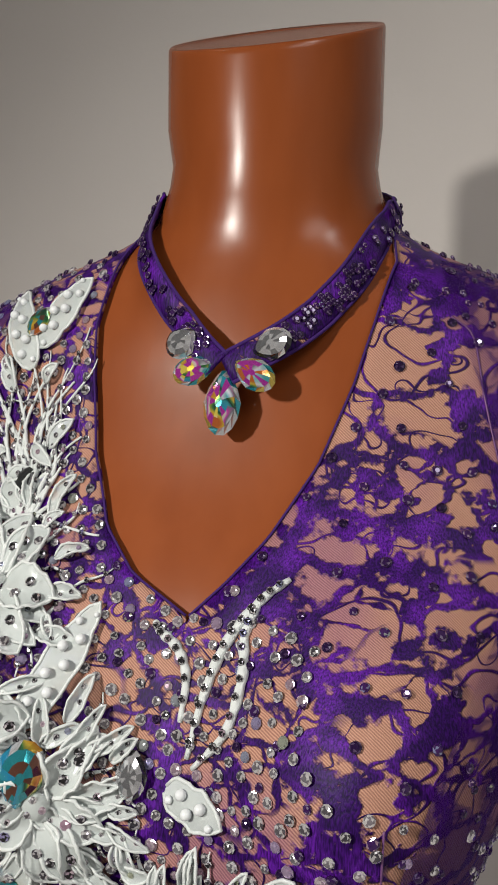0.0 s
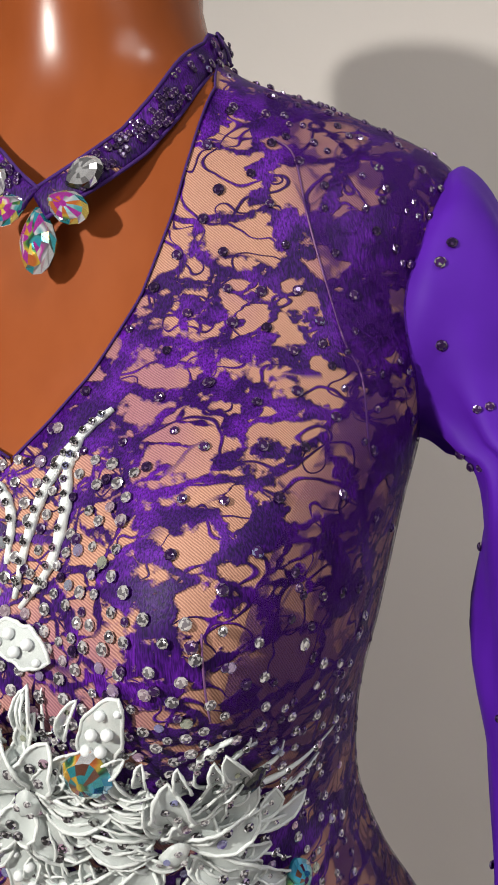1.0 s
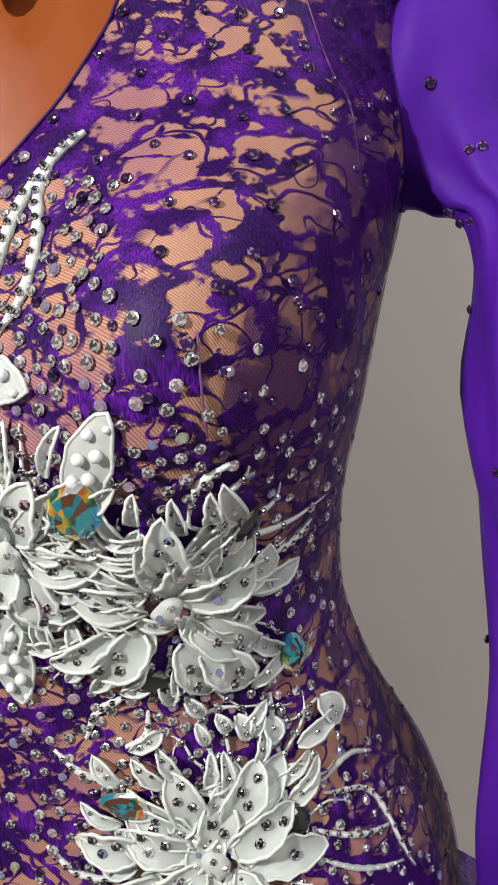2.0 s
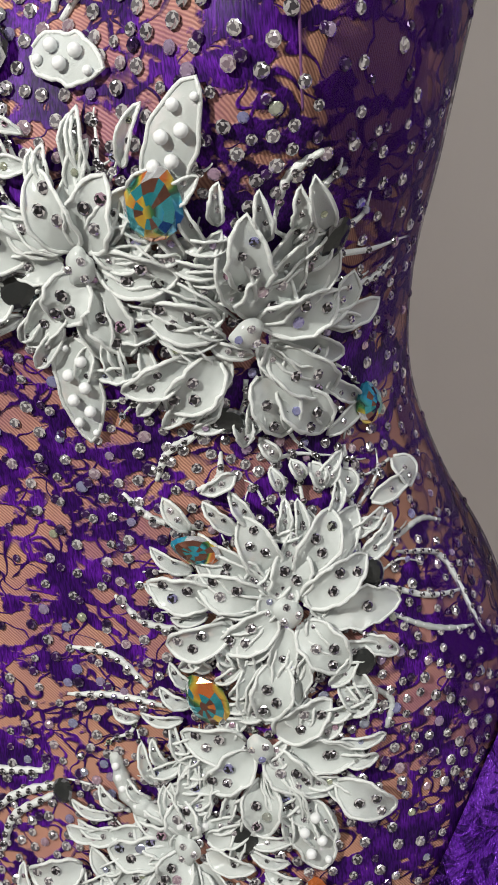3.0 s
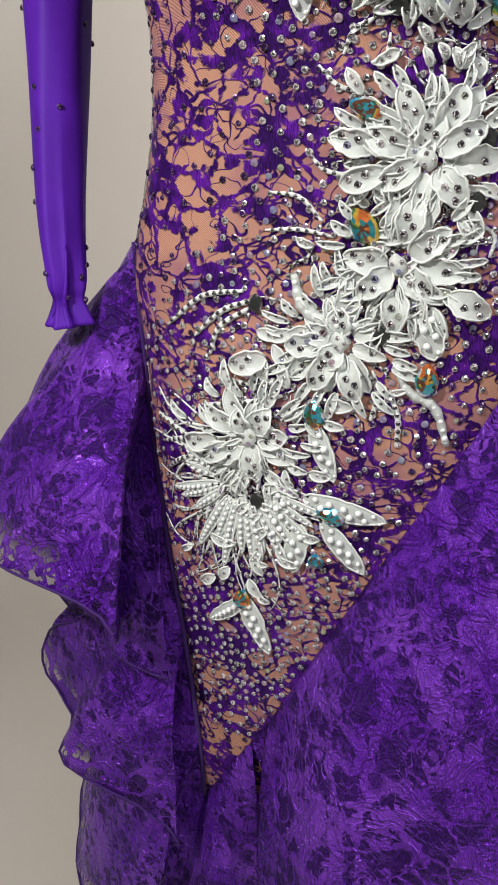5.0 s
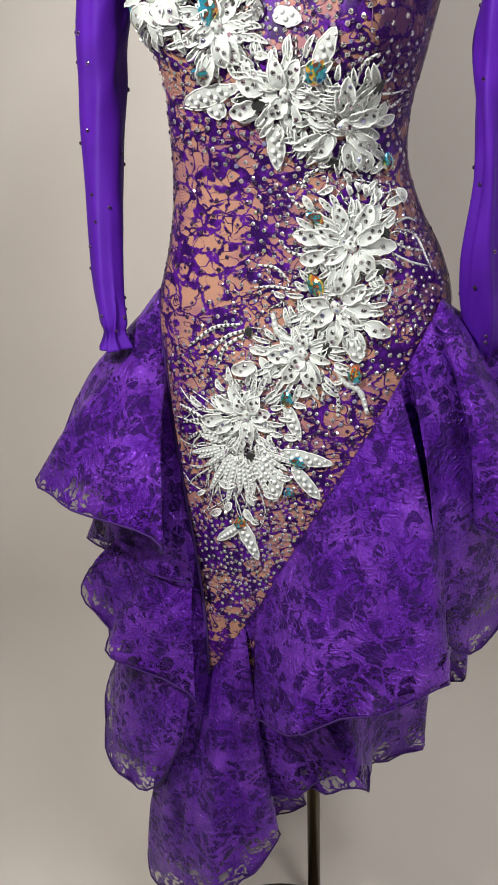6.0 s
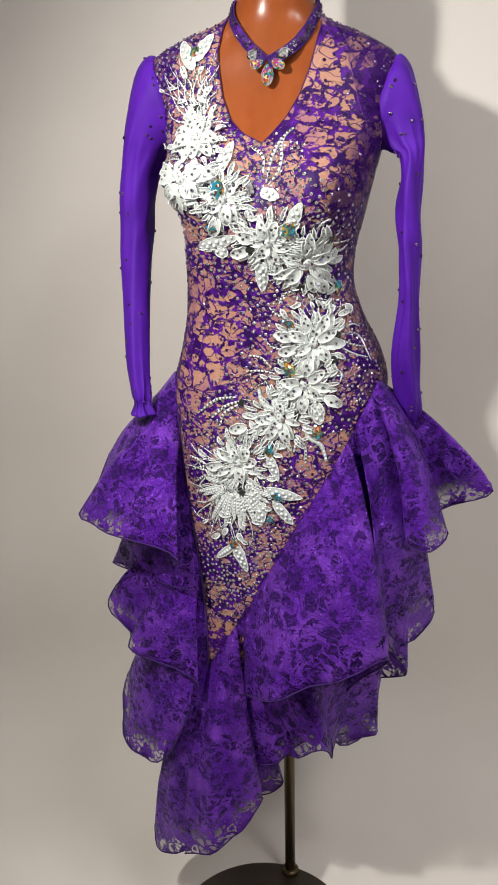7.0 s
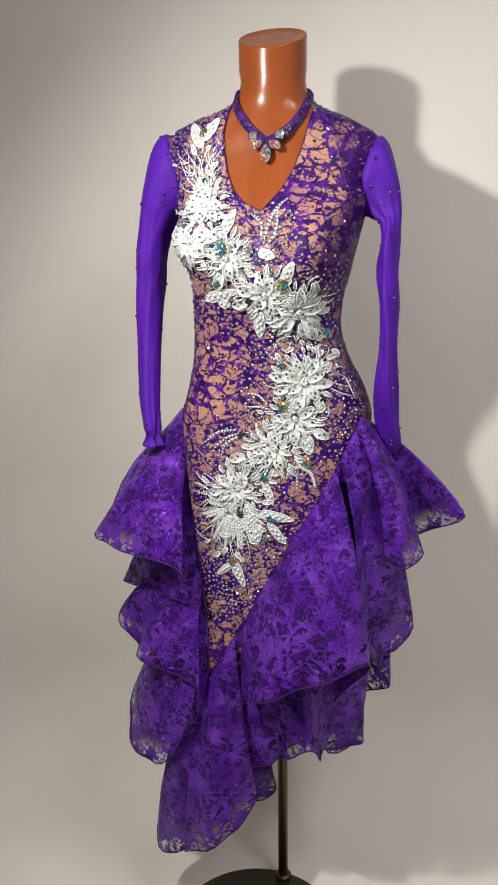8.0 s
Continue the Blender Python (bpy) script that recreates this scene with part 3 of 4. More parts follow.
# clear crystal: bright and dark reflections given as facet colours
ICE = [facet(n, c) for n, c in (("silver reflection facet", (0.80, 0.82, 0.85)), ("grey reflection facet", (0.30, 0.31, 0.33)), ("smoke reflection facet", (0.04, 0.04, 0.05)), ("ice reflection facet", (0.9, 0.92, 0.95)))]


# ---- small pieces ----
def outward(x, z):
    e = 0.002
    a, b = front(x + e, z) - front(x - e, z), front(x, z + e) - front(x, z - e)
    return a.cross(b).normalized()


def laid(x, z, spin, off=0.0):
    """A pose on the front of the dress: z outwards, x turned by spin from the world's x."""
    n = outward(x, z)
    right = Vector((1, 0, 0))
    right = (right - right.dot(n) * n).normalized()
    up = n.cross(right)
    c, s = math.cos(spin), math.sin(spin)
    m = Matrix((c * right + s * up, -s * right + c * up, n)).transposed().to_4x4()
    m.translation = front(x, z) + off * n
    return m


def stone_mesh(name, mats):
    """A round flat-backed stone: table, star and crown facets that face all ways, coloured as lit and shaded."""
    b = bmesh.new()
    k = 8
    rows = [[(r * math.cos(2 * math.pi * (i + s) / k), r * math.sin(2 * math.pi * (i + s) / k), z) for i in range(k)] for r, z, s in ((0.94, 0.0, 0), (1.0, 0.2, 0), (0.78, 0.52, 0.5), (0.42, 0.74, 0))]
    vs = grid(b, rows, True)
    b.faces.new(vs[-1])
    bmesh.ops.recalc_face_normals(b, faces=b.faces)
    for i, f in enumerate(b.faces):
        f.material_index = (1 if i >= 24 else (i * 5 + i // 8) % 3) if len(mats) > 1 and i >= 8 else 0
    me = bpy.data.meshes.new(name)
    b.to_mesh(me)
    b.free()
    for m in mats:
        me.materials.append(m)
    return me


def ball_mesh(name, mat):
    b = bmesh.new()
    bmesh.ops.create_icosphere(b, subdivisions=2, radius=1)
    for f in b.faces:
        f.smooth = True
    me = bpy.data.meshes.new(name)
    b.to_mesh(me)
    b.free()
    me.materials.append(mat)
    return me


# sparkle of the dark studs, painted on some of their crown facets
LILAC_GLINT, LILAC_GLINT_MANY = gem("lilac glint facet", (0.10, 0.05, 0.16), (0.45, 0.36, 0.55)), gem("lilac glint facets", (0.10, 0.05, 0.16), (0.45, 0.36, 0.55), islands=True)
DIM, STONE, STUD, BEAD = stone_mesh("shaded_table_rhinestone", (SHADED_FACET, INK, LIT_FACET)), stone_mesh("rhinestone", (LIT_FACET, SHADED_FACET, LIT_FACET)), stone_mesh("stud", (DARK, DARK, LILAC_GLINT)), ball_mesh("pearl", PEARL)


def set_piece(name, mesh, m, size, parent):
    ob = new(name, mesh)
    ob.parent = parent
    ob.matrix_local = m @ Matrix.Diagonal((size, size, size, 1))
    return ob


rng = random.Random(7)


def open_skin(x, z):
    return z > 1.35 and edge(z, -1) - 0.004 < x < edge(z, 1) + 0.004


def blade_points(x, z, dx, dz, width, lift, cup, nu=14, nv=6, blunt=0.85):
    """Rows of points of a leaf from (x, z) towards (dx, dz), lifted from the dress."""
    length = math.hypot(dx, dz)
    cx, cz = dx / length, dz / length
    rows = []
    for i in range(nu + 1):
        u = i / nu
        half = 0.5 * width * (0.12 * (1 - u) + 0.96 * (max(u, 0.001) ** 0.62 * (1 - u) ** 0.78 / 0.374) ** blunt) * (1 + 0.22 * noise.noise(Vector((300 * x, 7 * u, 300 * z)))) if u < 1 else 0.0004
        row = []
        for j in range(nv + 1):
            v = 2 * j / nv - 1
            px, pz = x + u * dx - v * half * cz, z + u * dz + v * half * cx
            h = 0.0015 + lift * math.sin(math.pi * (0.12 + 0.75 * u)) + cup * v * v * math.sin(math.pi * u)
            row.append(front(px, pz) + h * outward(px, pz))
        rows.append(row)
    return rows


def petal(x, z, dx, dz, width, parent, lift=0.006, stones=2, cord=0.0008):
    rows = blade_points(x, z, dx, dz, width, lift, 0.0030)
    b = bmesh.new()
    grid(b, rows)
    round_edge = [r[0] for r in rows] + [r[-1] for r in rows[-2::-1]]
    tube(b, round_edge, [cord * (1 + 0.5 * noise.noise(Vector((900 * p.x, 900 * p.z, 2)))) for p in round_edge], 6, 1)
    ob = part("petal", b, (ORGANZA, CORD), parent)
    length = math.hypot(dx, dz)
    for k in range(stones):
        u = 0.30 + 0.55 * (k + 0.5) / stones
        side = 0.16 * width / length * (1 if k % 2 else -1) if stones > 1 else 0
        sx, sz = x + u * dx - side * dz, z + u * dz + side * dx
        size = max(0.0012, min(0.0026, 0.165 * width))
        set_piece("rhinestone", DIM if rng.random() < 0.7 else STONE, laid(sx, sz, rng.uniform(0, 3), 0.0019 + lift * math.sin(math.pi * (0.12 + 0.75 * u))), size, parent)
    return ob


def flower(x, z, petals, label):
    b = bmesh.new()
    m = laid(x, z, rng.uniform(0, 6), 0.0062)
    rows = [[m @ Vector((r * (1 + 0.14 * math.sin(3 * a) + 0.08 * math.sin(5 * a + 40 * x)) * math.cos(a), 0.8 * r * (1 + 0.1 * math.sin(2 * a)) * math.sin(a), h)) for a in (2 * math.pi * k / 24 for k in range(24))]
            for r, h in ((0.0066, -0.0006), (0.0058, 0.0010), (0.0042, 0.0022), (0.0022, 0.0027), (0.0006, 0.0028))]
    vs = grid(b, rows, True)
    b.faces.new(vs[-1])
    head = part("applique_flower", b, (ORGANZA, CORD), dress, label)
    for k in range(3):
        a = 2.1 * k + x * 90
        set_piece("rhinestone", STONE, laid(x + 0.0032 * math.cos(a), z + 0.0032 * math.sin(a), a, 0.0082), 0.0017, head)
    reach = sum(math.hypot(p[0], p[1]) for p in petals) / len(petals)
    for k in range(0, 24, 2 if x < -0.08 else 1):
        a, far = 0.262 * k + rng.uniform(-0.1, 0.1), 0.001 * reach * rng.uniform(0.62, 0.95)
        long = rng.uniform(0.013, 0.021)
        if not open_skin(x + (far + long) * math.cos(a), z + (far + long) * math.sin(a)) and abs(x + (far + long) * math.cos(a)) < 0.80 * ring(z)[1]:
            bent = a + rng.uniform(-0.35, 0.35)
            petal(x + far * math.cos(a), z + far * math.sin(a), long * math.cos(bent), long * math.sin(bent), rng.uniform(0.0042, 0.0060), head, 0.0022, 2, 0.0006)
    for k in range(12 if x > -0.08 else 5):
        a, far = rng.uniform(0, 6.28), 0.001 * reach * rng.uniform(0.45, 0.8)
        petal(x + 0.35 * far * math.cos(a), z + 0.35 * far * math.sin(a), far * math.cos(a), far * math.sin(a), far * rng.uniform(0.34, 0.5), head, 0.0025, 1, 0.0006)
    for k in range(14):
        a, far = 0.45 * k + rng.uniform(-0.2, 0.2), reach * rng.uniform(0.75, 1.35)
        tendril(x + 0.00055 * far * math.cos(a), z + 0.00055 * far * math.sin(a), 0.6 * far * math.cos(a), 0.6 * far * math.sin(a), k, rng.uniform(0.6, 0.95))
    for k, (dx, dz, w) in enumerate(petals):
        dx, dz, w = 0.92 * dx, 0.92 * dz, 1.2 * w
        far = math.hypot(dx, dz)
        root = max(0.15, 1 - 27 / far)
        petal(x + root * dx / 1000, z + root * dz / 1000, (1 - root) * dx / 1000, (1 - root) * dz / 1000, min(w, 14.5) / 1000, head, 0.0065 - 0.0012 * (k % 3), 3)
    return head


def pearl_leaf(x, z, dx, dz, width):
    rows = blade_points(x, z, dx / 1000, dz / 1000, width / 1000, 0.003, -0.0008)
    b = bmesh.new()
    grid(b, rows)
    tube(b, [r[0] for r in rows] + [r[-1] for r in rows[-2::-1]], 0.0008, 5, 1)
    leaf = part("applique_leaf", b, (ORGANZA, CORD), dress, "white organza leaf sewn with pearls")
    count = max(3, int(math.hypot(dx, dz) / 5.0))
    for k in range(count):
        u = (k + 0.7) / (count + 0.6)
        size = 0.001 * min(2.4, 0.15 * width * math.sin(math.pi * min(0.95, u**0.85)) + 0.7)
        side = 0.16 * width / 1000 * (1 if k % 2 else -1) * (width > 12)
        d = math.hypot(dx, dz)
        px, pz = x + u * dx / 1000 - side * dz / d, z + u * dz / 1000 + side * dx / d
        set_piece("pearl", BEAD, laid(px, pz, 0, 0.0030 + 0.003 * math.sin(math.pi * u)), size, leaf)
    return leaf


def tendril(x, z, dx, dz, k, thick=1.0):
    """A wavy white cord with small beads along it."""
    dx, dz = dx / 1000, dz / 1000
    if thick < 1 and (z + dz > 1.475 or open_skin(x, z) or open_skin(x + dx, z + dz) or open_skin(x + dx / 2, z + dz / 2)):
        return None
    d = math.hypot(dx, dz)
    pts, radii = [], []
    for i in range(19):
        u = i / 18
        wave = 0.20 * d * math.sin(math.pi * (1.1 * u + 0.5 * k)) * u + 0.0005 * math.sin(11 * u + k)
        px, pz = x + u * dx - wave * dz / d, z + u * dz + wave * dx / d
        pts.append(front(px, pz) + (0.0007 + 0.0012 * math.sin(math.pi * u)) * outward(px, pz))
        radii.append(0.0013 * thick * (1 - 0.7 * u) * (1 + 0.2 * math.sin(9 * u + k)))
    b = bmesh.new()
    tube(b, pts, radii, 6)
    ob = part("applique_tendril", b, CORD, dress)
    for i in range(1, 18, 2):
        n = (pts[i] - Vector((0, 0.02, pts[i].z))).normalized()
        m = n.to_track_quat("Z", "Y").to_matrix().to_4x4()
        m.translation = pts[i] + radii[i] * 0.9 * n
        if i % 4 == 3 and d > 0.015:
            set_piece("rhinestone", DIM if k % 2 else STONE, m, 0.0015, ob)
    return ob


def ribbon(points, half, pearls=False):
    """A white satin ribbon laid on the dress through points, set with stones or pearls."""
    line = [front(float(q[0]), float(q[1])) + 0.4 * half * outward(float(q[0]), float(q[1])) for q in smooth_path(points, 24)]
    b = bmesh.new()
    tube(b, line, [half * (0.25 + 0.75 * math.sin(math.pi * (0.06 + 0.82 * i / 23)) ** 0.8) * (1 + 0.16 * math.sin(2.1 * i + 90 * points[0][0])) for i in range(24)], 8)
    ob = part("applique_ribbon", b, ORGANZA if pearls else CORD, dress)
    long = sum((p - q).length for p, q in zip(line, line[1:]))
    count = max(3, int(long / (0.0052 if pearls else 0.0062)))
    for k, q in enumerate(smooth_path(points, count + 2)[1:-1]):
        x, z = float(q[0]), float(q[1])
        if pearls:
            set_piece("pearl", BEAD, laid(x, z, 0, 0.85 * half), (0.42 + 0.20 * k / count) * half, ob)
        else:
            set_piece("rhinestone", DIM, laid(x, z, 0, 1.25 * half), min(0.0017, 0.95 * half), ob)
    return ob


def drop_crystal(name, length, width, mats, parent, m, depth=0.38, pointed=True):
    """A cut crystal: pear shape with crown facets; its long way is local y."""
    b = bmesh.new()
    k = 14
    rows = []
    for r, h in ((0.96, 0.0), (1.0, 0.25), (0.80, 0.62), (0.50, 0.90), (0.18, 1.0)):
        row = []
        for i in range(k):
            a = 2 * math.pi * (i + 0.5 * (h > 0.3)) / k
            y = math.sin(a)
            w = 1.0 - (0.42 * max(0, y) ** 1.3 if pointed else 0)
            row.append((0.5 * width * r * math.cos(a) * w, 0.5 * length * r * y, depth * width * h))
        rows.append(row)
    vs = grid(b, rows, True)
    b.faces.new(vs[0][::-1])
    b.faces.new(vs[-1])
    pick = random.Random(int(1e5 * (length + width + m.translation.x + m.translation.z)))
    bmesh.ops.recalc_face_normals(b, faces=b.faces)
    for f in b.faces:
        c = f.calc_center_median()
        f.material_index = pick.randrange(len(mats) // 2) if c.z > 0.62 * depth * width else pick.randrange(len(mats) // 2, len(mats))
    ob = part(name, b, mats, parent, smooth=False)
    ob.matrix_local = m
    return ob


# ---- applique flowers, leaves and tendrils on the dress ----
WHITE_FLOWER = "white organza flower with corded petals and rhinestones"
FLOWERS = [
    (-0.050, 1.278, ((-20, -14, 17.7), (-8, 24, 13.9), (18, 23, 15.2), (9, -36, 17.7), (-15, -52, 15.2), (30, -13, 17.7), (-19, 6, 15.2), (22, -34, 12.6))),
    (0.011, 1.221, ((-58, -17, 19.7), (-48, 13, 16.6), (11, -36, 15.5), (-11, 33, 17.6), (15, 30, 15.5), (34, -6, 17.6), (-14, -22, 12.4))),
    (0.060, 1.194, ((-49, -22, 8.5), (22, -51, 12.7), (-1, 37, 8.5), (8, 45, 9.5), (15, 26, 12.7), (-36, 12, 20.1), (32, 13, 17.0), (27, -32, 18.0), (8, -49, 17.0), (-33, -31, 13.8))),
    (0.068, 1.078, ((-53, -14, 12.9), (-59, 16, 11.7), (-18, 44, 10.5), (16, 42, 11.7), (-38, 18, 19.9), (1, 29, 14.0), (31, 18, 15.2), (24, -29, 17.6), (-30, -16, 14.0), (-11, -51, 16.4))),
]
FLOWERS += [
    (0.055, 1.019, ((58, -34, 14.9), (-1, -46, 21.1), (31, 22, 18.6), (-26, -22, 14.9), (-36, 5, 17.4), (21, -22, 14.9))),
    (0.022, 0.970, ((-82, -23, 14.0), (-40, -5, 17.7), (-3, 24, 20.7), (13, -40, 20.7), (-20, -34, 17.7), (-27, 8, 16.2), (-11, -19, 14.8))),
    (-0.038, 0.902, ((-57, -13, 9.8), (-37, 18, 11.0), (-27, -24, 10.4), (15, 23, 12.6), (4, -33, 12.6), (28, 3, 12.0), (-11, 20, 10.4), (-42, -24, 10.0))),
    (-0.088, 1.352, ((-36, 12, 14.0), (-20, 28, 13.2), (17, 25, 13.2), (32, -2, 14.7), (24, -23, 13.2), (-1, -26, 13.2), (-34, -10, 14.2), (4, 30, 11.8))),
    (-0.100, 1.302, ((-42, 6, 12.9), (-28, -26, 11.5), (30, 17, 14.3), (-40, 20, 11.5), (23, -22, 12.9), (5, -24, 11.5), (48, 9, 12.5))),
]
for fx, fz, petals in FLOWERS:
    flower(fx, fz, petals, WHITE_FLOWER)
LEAVES = [(-0.000, 1.195, -1, -42, 16.3), (0.002, 1.286, 27, -7, 14.7), (0.041, 1.242, 19, 31, 15.0), (0.071, 0.994, 8, -33, 18.5), (0.005, 0.916, 15, -39, 12.9),
          (-0.014, 0.876, -8, -56, 12.6), (-0.001, 0.863, 56, -12, 14.4), (0.012, 0.847, 29, -37, 13.0), (-0.004, 0.843, -5, -39, 14.8), (-0.048, 0.775, 19, -47, 14.5), (-0.044, 0.774, -34, -29, 10.9)]
LEAVES += [(-0.059, 1.306, 20, 44, 14.8), (-0.103, 1.447, -21, 38, 15.8),
           (-0.101, 1.458, 25, 33, 14.9), (-0.072, 1.303, -70, -26, 12.4), (-0.046, 1.211, -18, -4, 15.4), (-0.087, 1.216, 58, 13, 15.5), (-0.145, 1.292, 14, -32, 12.4)]
for leaf in LEAVES:
    pearl_leaf(*leaf)
TENDRILS = [
    (-0.038, 0.902, ((-83, 11), (-87, -40), (-79, -64), (-74, -108), (-45, -125), (-22, -106), (-6, -110), (-35, -70), (-43, 13), (10, -71), (-80, -15), (-60, -90), (-68, -78), (-55, -110), (-34, -118), (-14, -95), (-84, -52), (-70, 5), (2, -92), (-48, -60))),
    (0.080, 1.222, ((-5, 10), (12, 29), (26, 14), (34, -10))),
]
TENDRILS += [
    (-0.096, 1.375, ((-11, 34), (10, 33), (-34, 28), (28, 28), (-50, 18), (46, 9))), (-0.115, 1.283, ((-30, 41), (4, -22), (-22, -35))),
    (-0.088, 1.368, ((5, 74), (-11, 62), (4, 48), (-27, 78), (16, 49), (16, 31), (-22, 51), (-36, 60))), (-0.050, 1.216, ((-24, 7), (-45, -15), (-4, 31))),
]
for tx, tz, ways in TENDRILS:
    for k, way in enumerate(ways):
        tendril(tx, tz, *way, k, 1.3)
fan = random.Random(4)
for k in range(16):
    a, far = -3.35 + 0.21 * k + fan.uniform(-0.08, 0.08), fan.uniform(38, 66)
    pearl_leaf(-0.045 + 0.018 * math.cos(a), 0.868 + 0.016 * math.sin(a), 0.75 * far * math.cos(a), far * math.sin(a), fan.uniform(4.6, 7.0))
for k in range(20):
    a, far = -3.4 + 0.18 * k + fan.uniform(-0.06, 0.06), fan.uniform(45, 75)
    tendril(-0.045 + 0.03 * math.cos(a), 0.868 + 0.03 * math.sin(a), 0.6 * far * math.cos(a), far * math.sin(a), 3 * k, fan.uniform(0.8, 0.98))
for cord in (((0.009, 1.298), (0.013, 1.321), (0.019, 1.340), (0.030, 1.356), (0.042, 1.366)), ((0.012, 1.295), (0.025, 1.311), (0.029, 1.330), (0.027, 1.345), (0.031, 1.357)), ((0.004, 1.310), (0.004, 1.326), (-0.002, 1.336), (-0.010, 1.341), (-0.014, 1.345))):
    ribbon(cord, 0.0022)
for k in range(19):
    a, far = 0.62 + 0.105 * k + fan.uniform(-0.05, 0.05), fan.uniform(52, 82)
    tendril(-0.097 + 0.016 * math.cos(a), 1.378 + 0.014 * math.sin(a), 0.72 * far * math.cos(a), far * math.sin(a), 2 * k + 1, fan.uniform(0.8, 0.95))
for k in range(3):
    z = 1.280 + 0.019 * k
    ribbon(((-0.150, z + 0.004), (-0.128, z + 0.012), (-0.104, z + 0.010), (-0.084, z - 0.004)), 0.0017)
# curled claws, fringe and pearl strands round the lower flowers
CLAWS = (((-0.105, 0.969), (-0.075, 0.992), (-0.045, 0.998)), ((-0.082, 0.965), (-0.060, 0.984), (-0.036, 0.993)), ((-0.070, 0.954), (-0.062, 0.973), (-0.041, 0.987)),
         ((-0.063, 0.939), (-0.030, 0.939), (0.013, 0.957)), ((-0.077, 0.918), (-0.045, 0.924), (-0.017, 0.932)), ((0.042, 0.953), (0.046, 0.937), (0.042, 0.921)), ((0.053, 0.941), (0.059, 0.923), (0.059, 0.904)),
         ((-0.122, 0.898), (-0.106, 0.896), (-0.088, 0.890)), ((-0.118, 0.878), (-0.098, 0.887), (-0.078, 0.893)), ((-0.114, 0.858), (-0.100, 0.870), (-0.080, 0.882)))
FRINGE = (((0.007, 1.130), (0.018, 1.119), (0.037, 1.114)), ((-0.002, 1.085), (0.010, 1.073), (0.028, 1.070)), ((-0.029, 1.037), (-0.007, 1.038), (0.015, 1.034)), ((-0.024, 1.060), (-0.006, 1.057), (0.008, 1.043)),
          ((0.076, 1.232), (0.082, 1.244), (0.093, 1.251)), ((0.094, 1.204), (0.103, 1.206), (0.110, 1.212)), ((0.038, 1.153), (0.027, 1.147), (0.021, 1.135)), ((0.046, 1.145), (0.044, 1.134), (0.036, 1.130)),
          ((0.063, 1.143), (0.066, 1.131), (0.068, 1.121)), ((0.090, 1.139), (0.091, 1.125), (0.093, 1.113)))
STRANDS = (((0.108, 1.095), (0.119, 1.098), (0.128, 1.092)), ((0.110, 1.091), (0.129, 1.080), (0.147, 1.045)), ((0.108, 1.069), (0.124, 1.059), (0.142, 1.051)), ((0.106, 1.080), (0.122, 1.071), (0.136, 1.066)), ((0.097, 1.043), (0.108, 1.034), (0.106, 1.022)))
for line in CLAWS:
    ribbon(line, 0.0021)
for line in FRINGE:
    ribbon(line, 0.0015)
for k, line in enumerate(STRANDS):
    ribbon(line, 0.0014, k % 2 == 0)
ribbon(((0.056, 0.961), (0.064, 0.942), (0.081, 0.930), (0.089, 0.905)), 0.0034, True)
ribbon(((-0.010, 1.011), (-0.004, 0.991), (0.014, 0.981), (0.034, 0.981)), 0.0046, True)

CRYSTALS = ((-0.056, 1.290, 27.5, 20.0, 170), (0.041, 1.240, 26.1, 20.1, -25), (0.096, 1.155, 19.7, 15.2, 10), (0.034, 1.107, 20.5, 12.4, 70), (0.034, 1.041, 25.4, 17.1, 30), (0.006, 0.923, 21.1, 15.0, 10),
            (0.018, 0.853, 20.1, 12.9, 70), (-0.048, 0.774, 18.2, 14.5, -20), (0.075, 0.949, 21.2, 15.2, 0), (-0.064, 1.242, 20.4, 12.2, 80), (-0.148, 1.299, 20.0, 10.3, 0), (-0.101, 1.469, 17.6, 12.2, -40), (0.008, 0.817, 12.0, 12.0, 0))
for cx, cz, long, wide, turn in CRYSTALS:
    tagged(drop_crystal("drop_crystal", long / 1000, wide / 1000, IRIS, dress, laid(cx, cz, radians(turn), 0.004)), "iridescent pear-cut crystal")
tagged(drop_crystal("clear_crystal", 0.0197, 0.0135, ICE, dress, laid(-0.013, 1.289, 0, 0.003)), "clear pear-cut crystal")
SMOKY = ((-0.015, 1.213, 21.2, 13.8, -60), (0.091, 1.224, 18.8, 11.5, -40), (0.049, 1.159, 15.5, 11.0, 70), (0.099, 1.087, 13.0, 12.0, 0), (0.096, 1.054, 13.4, 11.8, 0), (-0.035, 0.991, 12.4, 9.4, 0), (0.046, 0.975, 14.2, 12.2, 0),
         (-0.034, 0.856, 12.4, 11.4, 0), (-0.095, 1.393, 14.7, 11.9, 0), (-0.030, 1.216, 20.4, 12.9, -50))
for cx, cz, long, wide, turn in SMOKY:
    tagged(drop_crystal("smoky_crystal", long / 1000, wide / 1000, (SMOKE, SMOKE, ICE[1]), dress, laid(cx, cz, radians(turn), 0.003), 0.25, False), "dark grey mirror-backed crystal")

